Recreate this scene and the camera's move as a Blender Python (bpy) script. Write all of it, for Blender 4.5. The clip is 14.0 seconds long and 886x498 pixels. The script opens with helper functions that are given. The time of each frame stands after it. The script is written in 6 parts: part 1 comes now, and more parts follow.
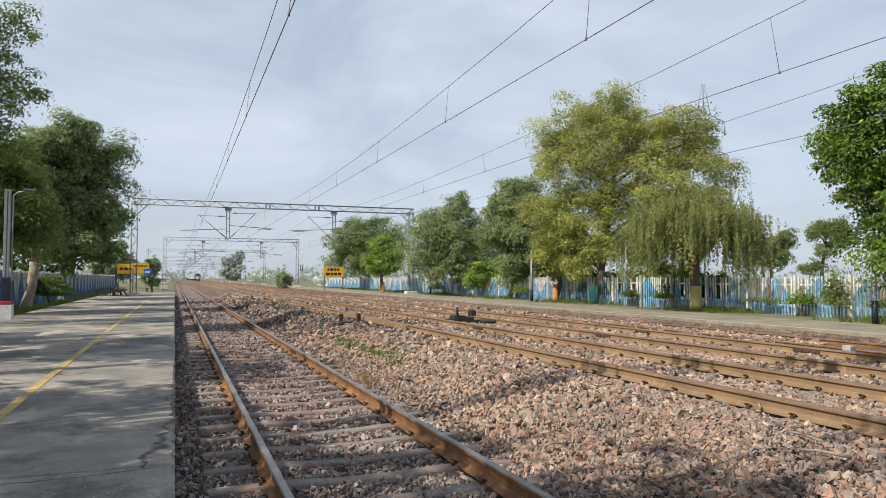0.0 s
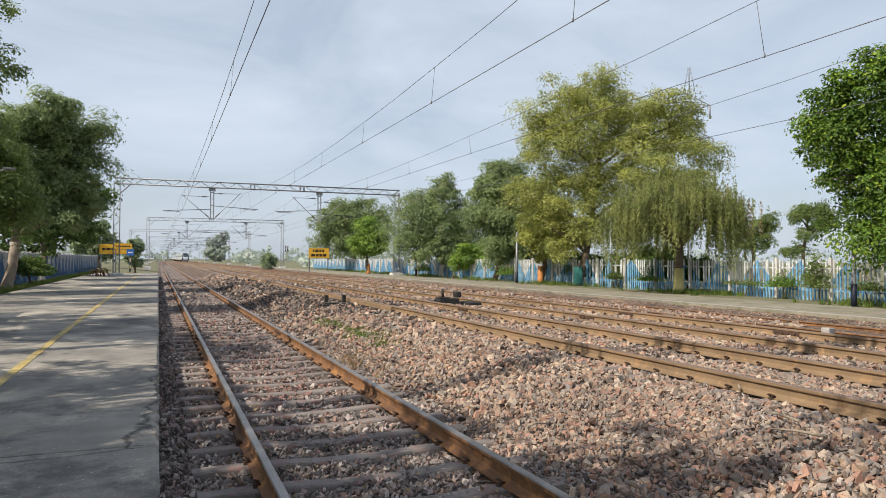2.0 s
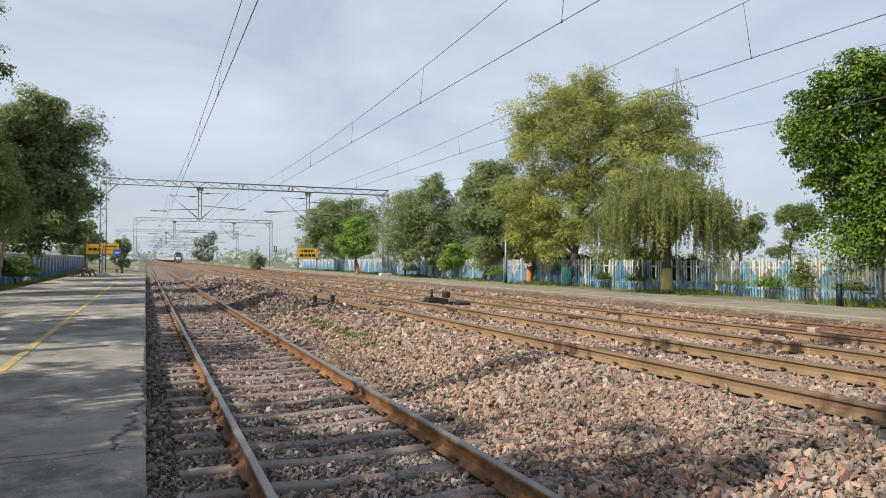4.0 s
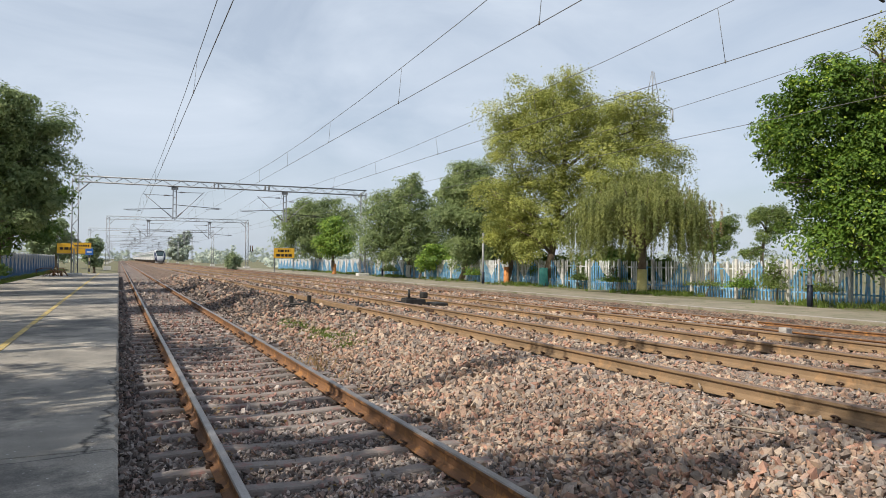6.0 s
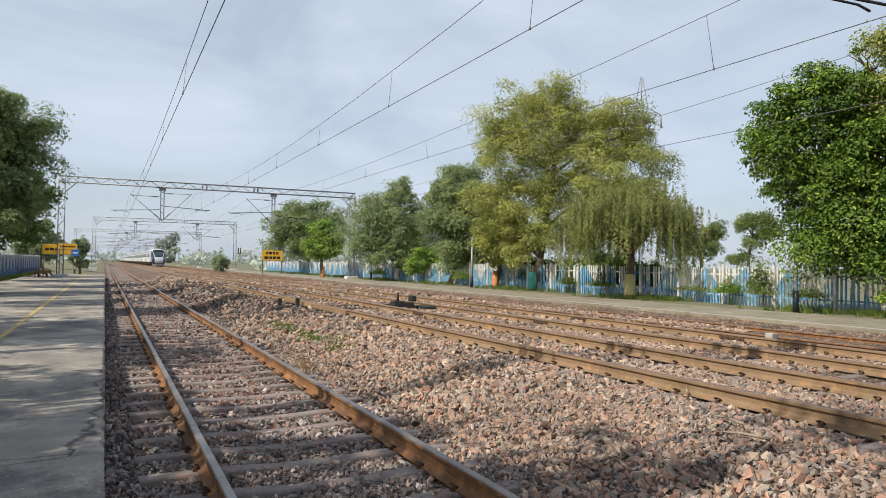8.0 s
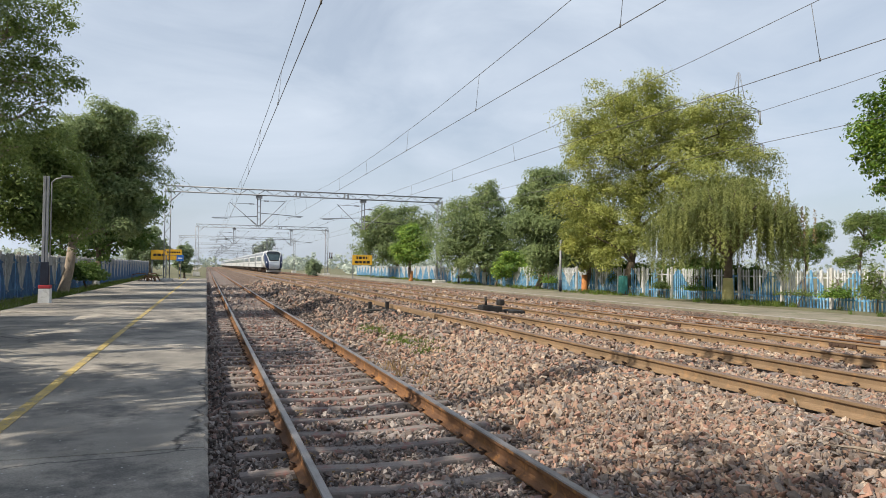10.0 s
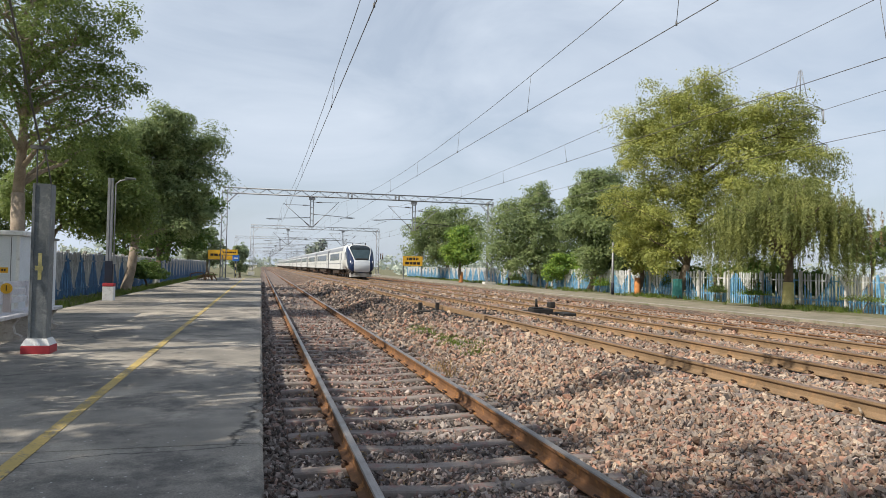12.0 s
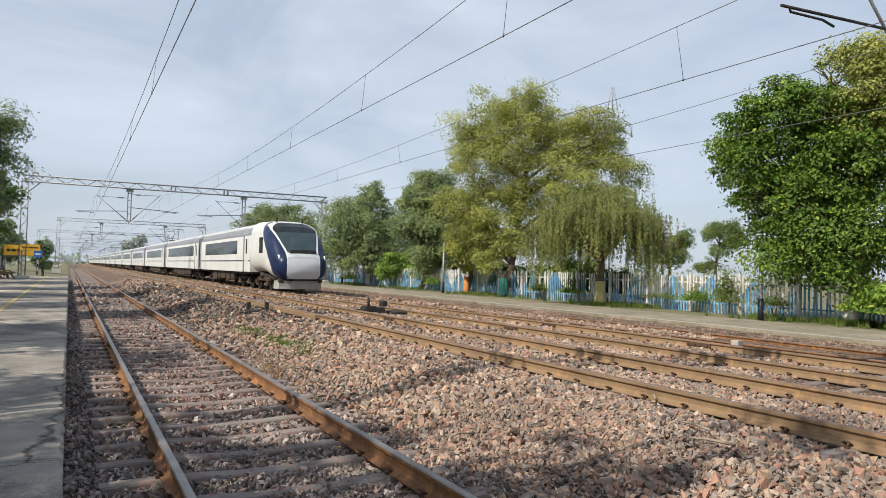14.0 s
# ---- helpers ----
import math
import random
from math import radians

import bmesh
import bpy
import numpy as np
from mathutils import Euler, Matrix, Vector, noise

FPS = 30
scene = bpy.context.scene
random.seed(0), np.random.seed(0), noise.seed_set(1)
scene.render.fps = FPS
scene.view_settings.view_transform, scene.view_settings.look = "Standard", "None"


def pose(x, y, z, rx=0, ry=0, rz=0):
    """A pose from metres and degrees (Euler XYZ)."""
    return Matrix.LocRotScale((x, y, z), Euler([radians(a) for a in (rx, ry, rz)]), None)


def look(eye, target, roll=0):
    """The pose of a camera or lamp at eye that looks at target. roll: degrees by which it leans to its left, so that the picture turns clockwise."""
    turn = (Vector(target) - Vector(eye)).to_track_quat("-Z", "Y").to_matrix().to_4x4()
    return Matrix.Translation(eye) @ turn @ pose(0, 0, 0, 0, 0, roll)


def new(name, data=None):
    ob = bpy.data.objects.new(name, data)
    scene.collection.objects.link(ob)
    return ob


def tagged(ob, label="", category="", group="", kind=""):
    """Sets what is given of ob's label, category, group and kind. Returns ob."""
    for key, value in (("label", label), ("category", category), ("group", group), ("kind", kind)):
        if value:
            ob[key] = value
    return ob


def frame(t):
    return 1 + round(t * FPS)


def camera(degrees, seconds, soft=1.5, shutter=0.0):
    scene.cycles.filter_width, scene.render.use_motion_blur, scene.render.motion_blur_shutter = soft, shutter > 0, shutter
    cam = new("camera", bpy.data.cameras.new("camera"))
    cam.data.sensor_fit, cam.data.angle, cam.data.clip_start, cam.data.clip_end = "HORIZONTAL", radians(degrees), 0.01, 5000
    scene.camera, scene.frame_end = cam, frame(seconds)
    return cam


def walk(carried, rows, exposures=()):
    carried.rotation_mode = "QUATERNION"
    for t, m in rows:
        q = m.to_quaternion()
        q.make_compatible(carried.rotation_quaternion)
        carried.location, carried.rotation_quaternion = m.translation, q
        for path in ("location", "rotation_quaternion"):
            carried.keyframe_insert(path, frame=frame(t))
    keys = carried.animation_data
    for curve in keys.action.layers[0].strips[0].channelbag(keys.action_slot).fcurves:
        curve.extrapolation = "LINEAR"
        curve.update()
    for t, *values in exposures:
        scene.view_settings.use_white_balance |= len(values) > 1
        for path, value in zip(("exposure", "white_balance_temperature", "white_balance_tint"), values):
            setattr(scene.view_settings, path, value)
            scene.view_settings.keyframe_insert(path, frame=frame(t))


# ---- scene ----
cam = camera(64.96, 14.0, 0.9)
walk(cam, [
    (0.0, pose(0.000, -0.000, 1.566, 92.427, -0.086, -21.049)),
    (0.5, pose(0.000, -0.010, 1.567, 92.278, -0.098, -21.498)),
    (1.0, pose(0.001, -0.011, 1.569, 91.794, -0.153, -21.971)),
    (1.5, pose(0.001, -0.009, 1.568, 91.258, -0.283, -22.188)),
    (2.0, pose(0.003, -0.010, 1.566, 90.927, -0.318, -22.233)),
    (2.5, pose(-0.001, -0.013, 1.568, 90.921, -0.301, -22.263)),
    (3.0, pose(0.003, -0.007, 1.566, 91.035, -0.321, -22.354)),
    (5.5, pose(0.005, -0.016, 1.569, 90.760, -0.344, -24.641)),
    (6.0, pose(0.007, -0.013, 1.571, 90.984, -0.455, -24.980)),
    (6.5, pose(0.003, -0.020, 1.570, 91.159, -0.608, -25.582)),
    (7.0, pose(0.006, -0.018, 1.571, 91.229, -0.790, -26.366)),
    (7.2, pose(0.001, -0.027, 1.572, 91.229, -0.876, -26.599)),
    (9.3, pose(-0.008, 0.026, 1.563, 91.471, -0.719, -21.854)),
    (9.5, pose(-0.005, 0.029, 1.561, 91.495, -0.692, -20.933)),
    (10.0, pose(-0.016, 0.027, 1.563, 91.524, -0.716, -18.754)),
    (10.5, pose(-0.025, 0.032, 1.562, 91.513, -0.761, -16.517)),
    (11.0, pose(-0.029, 0.036, 1.561, 91.537, -0.761, -14.467)),
    (11.5, pose(-0.032, 0.042, 1.563, 91.540, -0.898, -13.549)),
    (12.0, pose(-0.029, 0.028, 1.560, 91.581, -1.148, -14.647)),
    (12.5, pose(-0.018, 0.023, 1.562, 91.615, -1.284, -17.705)),
    (13.0, pose(-0.001, 0.026, 1.564, 91.679, -1.286, -21.528)),
    (13.5, pose(0.003, 0.013, 1.567, 91.726, -1.262, -25.163)),
    (14.0, pose(0.008, 0.003, 1.567, 91.780, -1.425, -28.253)),
])
# ---- world and sun ----
world = bpy.data.worlds.new("sky")
scene.world = world
world.use_nodes = True
SUN_EL, SUN_AZ = radians(43.5), math.atan2(-0.969, -0.247)


def build_sky():
    nt = world.node_tree
    nt.nodes.clear()
    n, l = nt.nodes.new, nt.links.new
    out, bg = n("ShaderNodeOutputWorld"), n("ShaderNodeBackground")
    sky = n("ShaderNodeTexSky")
    sky.sky_type = "NISHITA"
    sky.sun_disc = False
    sky.sun_elevation, sky.sun_rotation = SUN_EL, SUN_AZ
    sky.air_density, sky.dust_density, sky.ozone_density = 1.0, 2.0, 1.5
    co = n("ShaderNodeTexCoord")
    mp = n("ShaderNodeMapping")
    mp.inputs["Scale"].default_value = (1.4, 1.4, 3.6)
    no = n("ShaderNodeTexNoise")
    no.inputs["Scale"].default_value = 2.2
    no.inputs["Detail"].default_value = 7
    no.inputs["Roughness"].default_value = 0.55
    no.inputs["Distortion"].default_value = 0.6
    rp = n("ShaderNodeValToRGB")
    rp.color_ramp.elements[0].position, rp.color_ramp.elements[1].position = 0.36, 0.72
    rp.color_ramp.elements[0].color = (0.58, 0.58, 0.58, 1)
    rp.color_ramp.elements[1].color = (1.0, 1.0, 1.0, 1)
    mix = n("ShaderNodeMix")
    mix.data_type = "RGBA"
    mix.inputs[7].default_value = HAZE
    l(co.outputs["Generated"], mp.inputs["Vector"])
    l(mp.outputs[0], no.inputs["Vector"])
    l(no.outputs["Fac"], rp.inputs["Fac"])
    # the haze thins out towards the zenith
    up = n("ShaderNodeSeparateXYZ")
    thin = n("ShaderNodeMapRange")
    for socket, value in zip(thin.inputs[1:5], (0.38, 0.95, 1.0, 0.3)):
        socket.default_value = value
    both = n("ShaderNodeMath")
    both.operation = "MULTIPLY"
    l(co.outputs["Generated"], up.inputs[0])
    l(up.outputs[2], thin.inputs[0])
    l(rp.outputs["Color"], both.inputs[0])
    l(thin.outputs[0], both.inputs[1])
    l(both.outputs[0], mix.inputs[0])
    l(sky.outputs[0], mix.inputs[6])
    l(mix.outputs[2], bg.inputs["Color"])
    bg.inputs["Strength"].default_value = SKY_STRENGTH
    l(bg.outputs[0], out.inputs[0])


HAZE = (5.9, 6.65, 7.7, 1)
SKY_STRENGTH = 0.115
build_sky()

sun = new("sun", bpy.data.lights.new("sun", "SUN"))
sun.data.energy, sun.data.angle, sun.data.color = 5.0, radians(0.53), (1.0, 0.92, 0.79)
sun.matrix_world = look((0, 0, 0), (1.02, 0.26, -1.0))
scene.view_settings.exposure = 0.0


# ---- materials ----
def ramp(nt, fac, stops):
    r = nt.nodes.new("ShaderNodeValToRGB")
    e = r.color_ramp.elements
    while len(e) < len(stops):
        e.new(0.5)
    for el, (p, c) in zip(e, stops):
        el.position, el.color = p, (*c, 1) if len(c) == 3 else c
    nt.links.new(fac, r.inputs["Fac"])
    return r.outputs["Color"]


def tex(nt, kind, scale, vec=None, detail=5, rough=0.6, distort=0.0):
    t = nt.nodes.new("ShaderNodeTexNoise" if kind == "noise" else "ShaderNodeTexVoronoi")
    t.inputs["Scale"].default_value = scale
    if kind == "noise":
        t.inputs["Detail"].default_value, t.inputs["Roughness"].default_value = detail, rough
        t.inputs["Distortion"].default_value = distort
    if vec:
        nt.links.new(vec, t.inputs["Vector"])
    return t


def blend(nt, fac, a, b, mode="MIX"):
    m = nt.nodes.new("ShaderNodeMix")
    m.data_type, m.blend_type = "RGBA", mode
    for socket, value in ((m.inputs[0], fac), (m.inputs[6], a), (m.inputs[7], b)):
        if isinstance(value, (int, float)):
            socket.default_value = value
        elif isinstance(value, tuple):
            socket.default_value = (*value, 1) if len(value) == 3 else value
        else:
            nt.links.new(value, socket)
    return m.outputs[2]


def bump(nt, height, strength, dist, normal=None):
    b = nt.nodes.new("ShaderNodeBump")
    b.inputs["Strength"].default_value, b.inputs["Distance"].default_value = strength, dist
    nt.links.new(height, b.inputs["Height"])
    if normal:
        nt.links.new(normal, b.inputs["Normal"])
    return b.outputs["Normal"]


def shader(name, rough=0.7, metal=0.0, spec=0.4):
    m = bpy.data.materials.new(name)
    m.use_nodes = True
    nt = m.node_tree
    p = nt.nodes["Principled BSDF"]
    p.inputs["Roughness"].default_value, p.inputs["Metallic"].default_value = rough, metal
    p.inputs["Specular IOR Level"].default_value = spec
    geo = nt.nodes.new("ShaderNodeNewGeometry")
    return m, nt, p, geo


def plain(name, dark, light, scale=3.0, fine=60.0, rough=0.7, metal=0.0, relief=0.3, depth=0.003, local=False, stain=None, speck=0.6):
    """A surface with variation at two scales: broad patches and fine grain, both in metres."""
    m, nt, p, geo = shader(name, rough, metal)
    vec = geo.outputs["Position"]
    if local:
        vec = nt.nodes.new("ShaderNodeTexCoord").outputs["Object"]
    broad, grain = tex(nt, "noise", scale, vec, 6), tex(nt, "noise", fine, vec, 3)
    c = ramp(nt, broad.outputs["Fac"], [(0.3, dark), (0.7, light)])
    g = ramp(nt, grain.outputs["Fac"], [(0.3, (1 - 0.28 * speck,) * 3), (0.7, (1 + 0.15 * speck,) * 3)])
    c = blend(nt, 1.0, c, g, "MULTIPLY")
    if stain:
        s = tex(nt, "noise", scale * 2.7, vec, 8, 0.7, 0.8)
        f = ramp(nt, s.outputs["Fac"], [(0.52, (0, 0, 0)), (0.66, (1, 1, 1))])
        c = blend(nt, f, c, stain)
    nt.links.new(c, p.inputs["Base Color"])
    nt.links.new(bump(nt, grain.outputs["Fac"], relief, depth), p.inputs["Normal"])
    return m


def stone_material(name, colours, per_object=False):
    m, nt, p, geo = shader(name, 0.85, 0, 0.3)
    if per_object:
        rnd = nt.nodes.new("ShaderNodeObjectInfo").outputs["Random"]
    else:
        rnd = geo.outputs["Random Per Island"]
    k = len(colours)
    c = ramp(nt, rnd, [(i / k, col) for i, col in enumerate(colours)])
    grain = tex(nt, "noise", 45, geo.outputs["Position"], 4)
    patch = tex(nt, "noise", 0.55, geo.outputs["Position"], 3)
    c = blend(nt, 1.0, c, ramp(nt, grain.outputs["Fac"], [(0.25, (0.7, 0.7, 0.7)), (0.75, (1.2, 1.18, 1.15))]), "MULTIPLY")
    c = blend(nt, 1.0, c, ramp(nt, patch.outputs["Fac"], [(0.35, (0.78, 0.74, 0.74)), (0.65, (1.12, 1.05, 1.0))]), "MULTIPLY")
    nt.links.new(c, p.inputs["Base Color"])
    nt.links.new(bump(nt, grain.outputs["Fac"], 0.4, 0.004), p.inputs["Normal"])
    return m


STONES = [(0.42, 0.295, 0.215), (0.20, 0.185, 0.17), (0.52, 0.385, 0.28), (0.27, 0.25, 0.23), (0.45, 0.305, 0.22), (0.10, 0.092, 0.085), (0.62, 0.52, 0.41), (0.22, 0.20, 0.185), (0.38, 0.345, 0.305), (0.40, 0.25, 0.19)]
GREYS = [(0.21, 0.20, 0.19), (0.28, 0.225, 0.20), (0.075, 0.071, 0.068), (0.52, 0.485, 0.46), (0.40, 0.285, 0.24), (0.13, 0.12, 0.113), (0.33, 0.305, 0.285)]
M_stone = stone_material("crushed_stone", STONES)
M_stone_one = stone_material("crushed_stone_single", STONES, True)
M_stone_grey = stone_material("grey_stone", GREYS)
M_stone_ash = stone_material("sooty_stone", [(0.06, 0.056, 0.053), (0.11, 0.098, 0.09), (0.04, 0.038, 0.037), (0.17, 0.15, 0.135), (0.09, 0.075, 0.066)])
M_stone_red = stone_material("reddish_stone", [(0.25, 0.15, 0.13), (0.31, 0.19, 0.165), (0.17, 0.115, 0.10), (0.33, 0.26, 0.235)])


def ballast_material(name, colours, cell):
    m, nt, p, geo = shader(name, 0.9, 0, 0.25)
    pos = geo.outputs["Position"]
    v = tex(nt, "voronoi", 1 / cell, pos)
    sep = nt.nodes.new("ShaderNodeSeparateColor")
    nt.links.new(v.outputs["Color"], sep.inputs[0])
    k = len(colours)
    c = ramp(nt, sep.outputs[0], [(i / k, col) for i, col in enumerate(colours)])
    # cell rims darkened: shade between stones put into the colour
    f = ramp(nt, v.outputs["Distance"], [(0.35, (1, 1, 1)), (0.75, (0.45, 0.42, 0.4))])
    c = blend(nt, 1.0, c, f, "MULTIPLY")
    mid = tex(nt, "noise", 3.0, pos, 5, 0.7)
    c = blend(nt, 1.0, c, ramp(nt, mid.outputs["Fac"], [(0.35, (0.6, 0.58, 0.56)), (0.65, (1.2, 1.18, 1.15))]), "MULTIPLY")
    patch = tex(nt, "noise", 0.4, pos, 4)
    c = blend(nt, 1.0, c, ramp(nt, patch.outputs["Fac"], [(0.35, (0.75, 0.72, 0.72)), (0.65, (1.12, 1.05, 1.0))]), "MULTIPLY")
    nt.links.new(c, p.inputs["Base Color"])
    inv = ramp(nt, v.outputs["Distance"], [(0.0, (1, 1, 1)), (0.8, (0, 0, 0))])
    nt.links.new(bump(nt, inv, 1.0, 0.05), p.inputs["Normal"])
    return m


# bed colours scaled down: shade between the loose stones put into them
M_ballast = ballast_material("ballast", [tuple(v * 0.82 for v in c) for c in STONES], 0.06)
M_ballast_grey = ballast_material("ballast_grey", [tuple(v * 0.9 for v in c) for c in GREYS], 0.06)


def concrete_material():
    m, nt, p, geo = shader("platform_concrete", 0.85, 0, 0.3)
    pos = geo.outputs["Position"]
    a, b, s = tex(nt, "noise", 0.5, pos, 7, 0.62, 0.0), tex(nt, "noise", 90, pos, 3), tex(nt, "noise", 1.3, pos, 9, 0.72, 0.0)
    c = ramp(nt, a.outputs["Fac"], [(0.32, (0.16, 0.152, 0.138)), (0.5, (0.30, 0.275, 0.238)), (0.66, (0.56, 0.495, 0.41))])
    c = blend(nt, ramp(nt, s.outputs["Fac"], [(0.48, (0, 0, 0)), (0.62, (0.8, 0.8, 0.8))]), c, (0.10, 0.095, 0.09))
    c = blend(nt, 1.0, c, ramp(nt, b.outputs["Fac"], [(0.3, (0.7, 0.7, 0.7)), (0.7, (1.2, 1.2, 1.2))]), "MULTIPLY")
    # pale chips of stone in the worn surface
    chips = tex(nt, "voronoi", 26, pos)
    sep = nt.nodes.new("ShaderNodeSeparateColor")
    nt.links.new(chips.outputs["Color"], sep.inputs[0])
    pick = ramp(nt, sep.outputs[0], [(0.90, (0, 0, 0)), (0.91, (1, 1, 1))])
    dot = ramp(nt, chips.outputs["Distance"], [(0.18, (1, 1, 1)), (0.24, (0, 0, 0))])
    c = blend(nt, blend(nt, 1.0, pick, dot, "MULTIPLY"), c, (0.5, 0.48, 0.45))
    # hair cracks
    warp = blend(nt, 0.45, pos, tex(nt, "noise", 1.1, pos, 6).outputs["Color"], "ADD")
    cr = nt.nodes.new("ShaderNodeTexVoronoi")
    cr.feature = "DISTANCE_TO_EDGE"
    cr.inputs["Scale"].default_value = 0.3
    squash = nt.nodes.new("ShaderNodeVectorMath")
    squash.operation = "MULTIPLY"
    squash.inputs[1].default_value = (0.3, 1.0, 1.0)
    nt.links.new(warp, squash.inputs[0])
    nt.links.new(squash.outputs[0], cr.inputs["Vector"])
    crack = ramp(nt, cr.outputs["Distance"], [(0.0, (1, 1, 1)), (0.0035, (0, 0, 0))])
    c = blend(nt, crack, c, (0.06, 0.055, 0.05))
    nt.links.new(c, p.inputs["Base Color"])
    n1 = bump(nt, b.outputs["Fac"], 0.35, 0.003)
    nt.links.new(bump(nt, crack, -0.8, 0.01, n1), p.inputs["Normal"])
    return m


M_concrete = concrete_material()
M_concrete2 = plain("pale_platform_surface", (0.19, 0.17, 0.125), (0.34, 0.30, 0.23), 0.6, 40, 0.9, stain=(0.14, 0.15, 0.07))
M_precast = plain("precast_concrete", (0.34, 0.31, 0.28), (0.5, 0.47, 0.43), 4, 70, 0.85, stain=(0.22, 0.2, 0.18))
M_sleeper = plain("sleeper_concrete", (0.16, 0.138, 0.125), (0.30, 0.26, 0.235), 2.5, 50, 0.9, stain=(0.27, 0.14, 0.12))
M_rail = plain("rusty_rail", (0.11, 0.055, 0.03), (0.27, 0.135, 0.06), 2.0, 80, 0.75, 0.0, stain=(0.40, 0.19, 0.06))
M_rail_grey = plain("dusty_brown_rail", (0.175, 0.116, 0.066), (0.30, 0.20, 0.116), 1.2, 80, 0.8, 0.0, stain=(0.35, 0.21, 0.105))
M_railhead = plain("worn_rail_head", (0.20, 0.17, 0.15), (0.34, 0.31, 0.29), 3, 60, 0.42, 0.6)
M_railhead_dull = plain("dull_rail_head", (0.16, 0.11, 0.085), (0.25, 0.18, 0.14), 3, 60, 0.6, 0.2)
M_clip = plain("rail_clip_rust", (0.06, 0.036, 0.026), (0.12, 0.07, 0.045), 9, 90, 0.8)
M_iron = plain("dark_oiled_iron", (0.02, 0.02, 0.02), (0.055, 0.05, 0.045), 6, 70, 0.6, 0.3)
M_steel = plain("galvanised_steel", (0.25, 0.26, 0.28), (0.36, 0.37, 0.39), 3, 60, 0.55, 0.35)
M_greypaint = plain("grey_paint", (0.10, 0.115, 0.125), (0.19, 0.205, 0.215), 1.6, 40, 0.55, 0.0, stain=(0.25, 0.26, 0.26))
M_wire = plain("weathered_copper_wire", (0.12, 0.12, 0.12), (0.2, 0.195, 0.19), 5, 60, 0.6, 0.3)
M_insul = plain("insulator_glaze", (0.09, 0.05, 0.035), (0.14, 0.08, 0.06), 5, 60, 0.25)
M_white = plain("white_paint", (0.66, 0.66, 0.66), (0.8, 0.8, 0.79), 2, 50, 0.6, stain=(0.5, 0.49, 0.47))
M_red = plain("red_paint", (0.35, 0.03, 0.04), (0.5, 0.05, 0.06), 4, 60, 0.6)
M_blue = plain("dark_blue_paint", (0.014, 0.018, 0.032), (0.022, 0.028, 0.05), 4, 60, 0.55)
M_yellow = plain("sign_yellow_paint", (0.68, 0.36, 0.02), (0.82, 0.47, 0.04), 3, 60, 0.55)
M_black = plain("black_lettering", (0.015, 0.012, 0.01), (0.03, 0.025, 0.02), 5, 60, 0.6)
M_signblue = plain("blue_sign_paint", (0.03, 0.12, 0.42), (0.05, 0.18, 0.55), 4, 60, 0.5)
M_bark = plain("bark", (0.10, 0.075, 0.055), (0.21, 0.165, 0.12), 3.5, 28, 0.95, relief=0.9, depth=0.02)
M_palebark = plain("pale_bark", (0.24, 0.19, 0.14), (0.40, 0.33, 0.26), 3.5, 28, 0.95, relief=0.9, depth=0.02)
M_band_yellow = plain("yellow_lime_wash", (0.52, 0.45, 0.16), (0.68, 0.6, 0.28), 5, 40, 0.9)
M_band_orange = plain("orange_lime_wash", (0.5, 0.19, 0.06), (0.62, 0.28, 0.1), 5, 40, 0.9)
M_band_teal = plain("teal_lime_wash", (0.06, 0.28, 0.27), (0.12, 0.4, 0.36), 5, 40, 0.9)
M_band_white = plain("white_lime_wash", (0.5, 0.48, 0.44), (0.72, 0.7, 0.66), 5, 40, 0.9)
M_soil = plain("dry_soil", (0.14, 0.13, 0.075), (0.21, 0.20, 0.115), 0.9, 30, 0.95, relief=0.7, depth=0.02, stain=(0.11, 0.135, 0.05))
M_cabin = plain("pale_cabin_paint", (0.62, 0.66, 0.70), (0.74, 0.77, 0.8), 1.5, 50, 0.55)


def line_material():
    """Worn yellow edge paint that has flaked off in places."""
    m, nt, p, geo = shader("worn_yellow_line", 0.75)
    pos = geo.outputs["Position"]
    n1, n2 = tex(nt, "noise", 2.2, pos, 8, 0.7), tex(nt, "noise", 40, pos, 4)
    c = ramp(nt, n1.outputs["Fac"], [(0.3, (0.38, 0.28, 0.09)), (0.65, (0.60, 0.44, 0.15))])
    f = ramp(nt, blend(nt, 0.5, n1.outputs["Color"], n2.outputs["Color"]), [(0.44, (1, 1, 1)), (0.50, (0, 0, 0))])
    nt.links.new(blend(nt, f, c, (0.22, 0.2, 0.17)), p.inputs["Base Color"])
    return m


M_line = line_material()


def leaf_material(name, dark, light, tip, through_light=0.32):
    m, nt, p, geo = shader(name, 0.55, 0, 0.35)
    c = ramp(nt, geo.outputs["Random Per Island"], [(0.0, dark), (0.25, light), (0.8, light), (1.0, tip)])
    big = tex(nt, "noise", 0.7, geo.outputs["Position"], 3)
    c = blend(nt, 1.0, c, ramp(nt, big.outputs["Fac"], [(0.32, (0.62, 0.68, 0.62)), (0.68, (1.35, 1.28, 1.05))]), "MULTIPLY")
    nt.links.new(c, p.inputs["Base Color"])
    tr = nt.nodes.new("ShaderNodeBsdfTranslucent")
    nt.links.new(c, tr.inputs["Color"])
    mx = nt.nodes.new("ShaderNodeMixShader")
    mx.inputs[0].default_value = through_light
    nt.links.new(p.outputs[0], mx.inputs[1])
    nt.links.new(tr.outputs[0], mx.inputs[2])
    nt.links.new(mx.outputs[0], nt.nodes["Material Output"].inputs["Surface"])
    return m


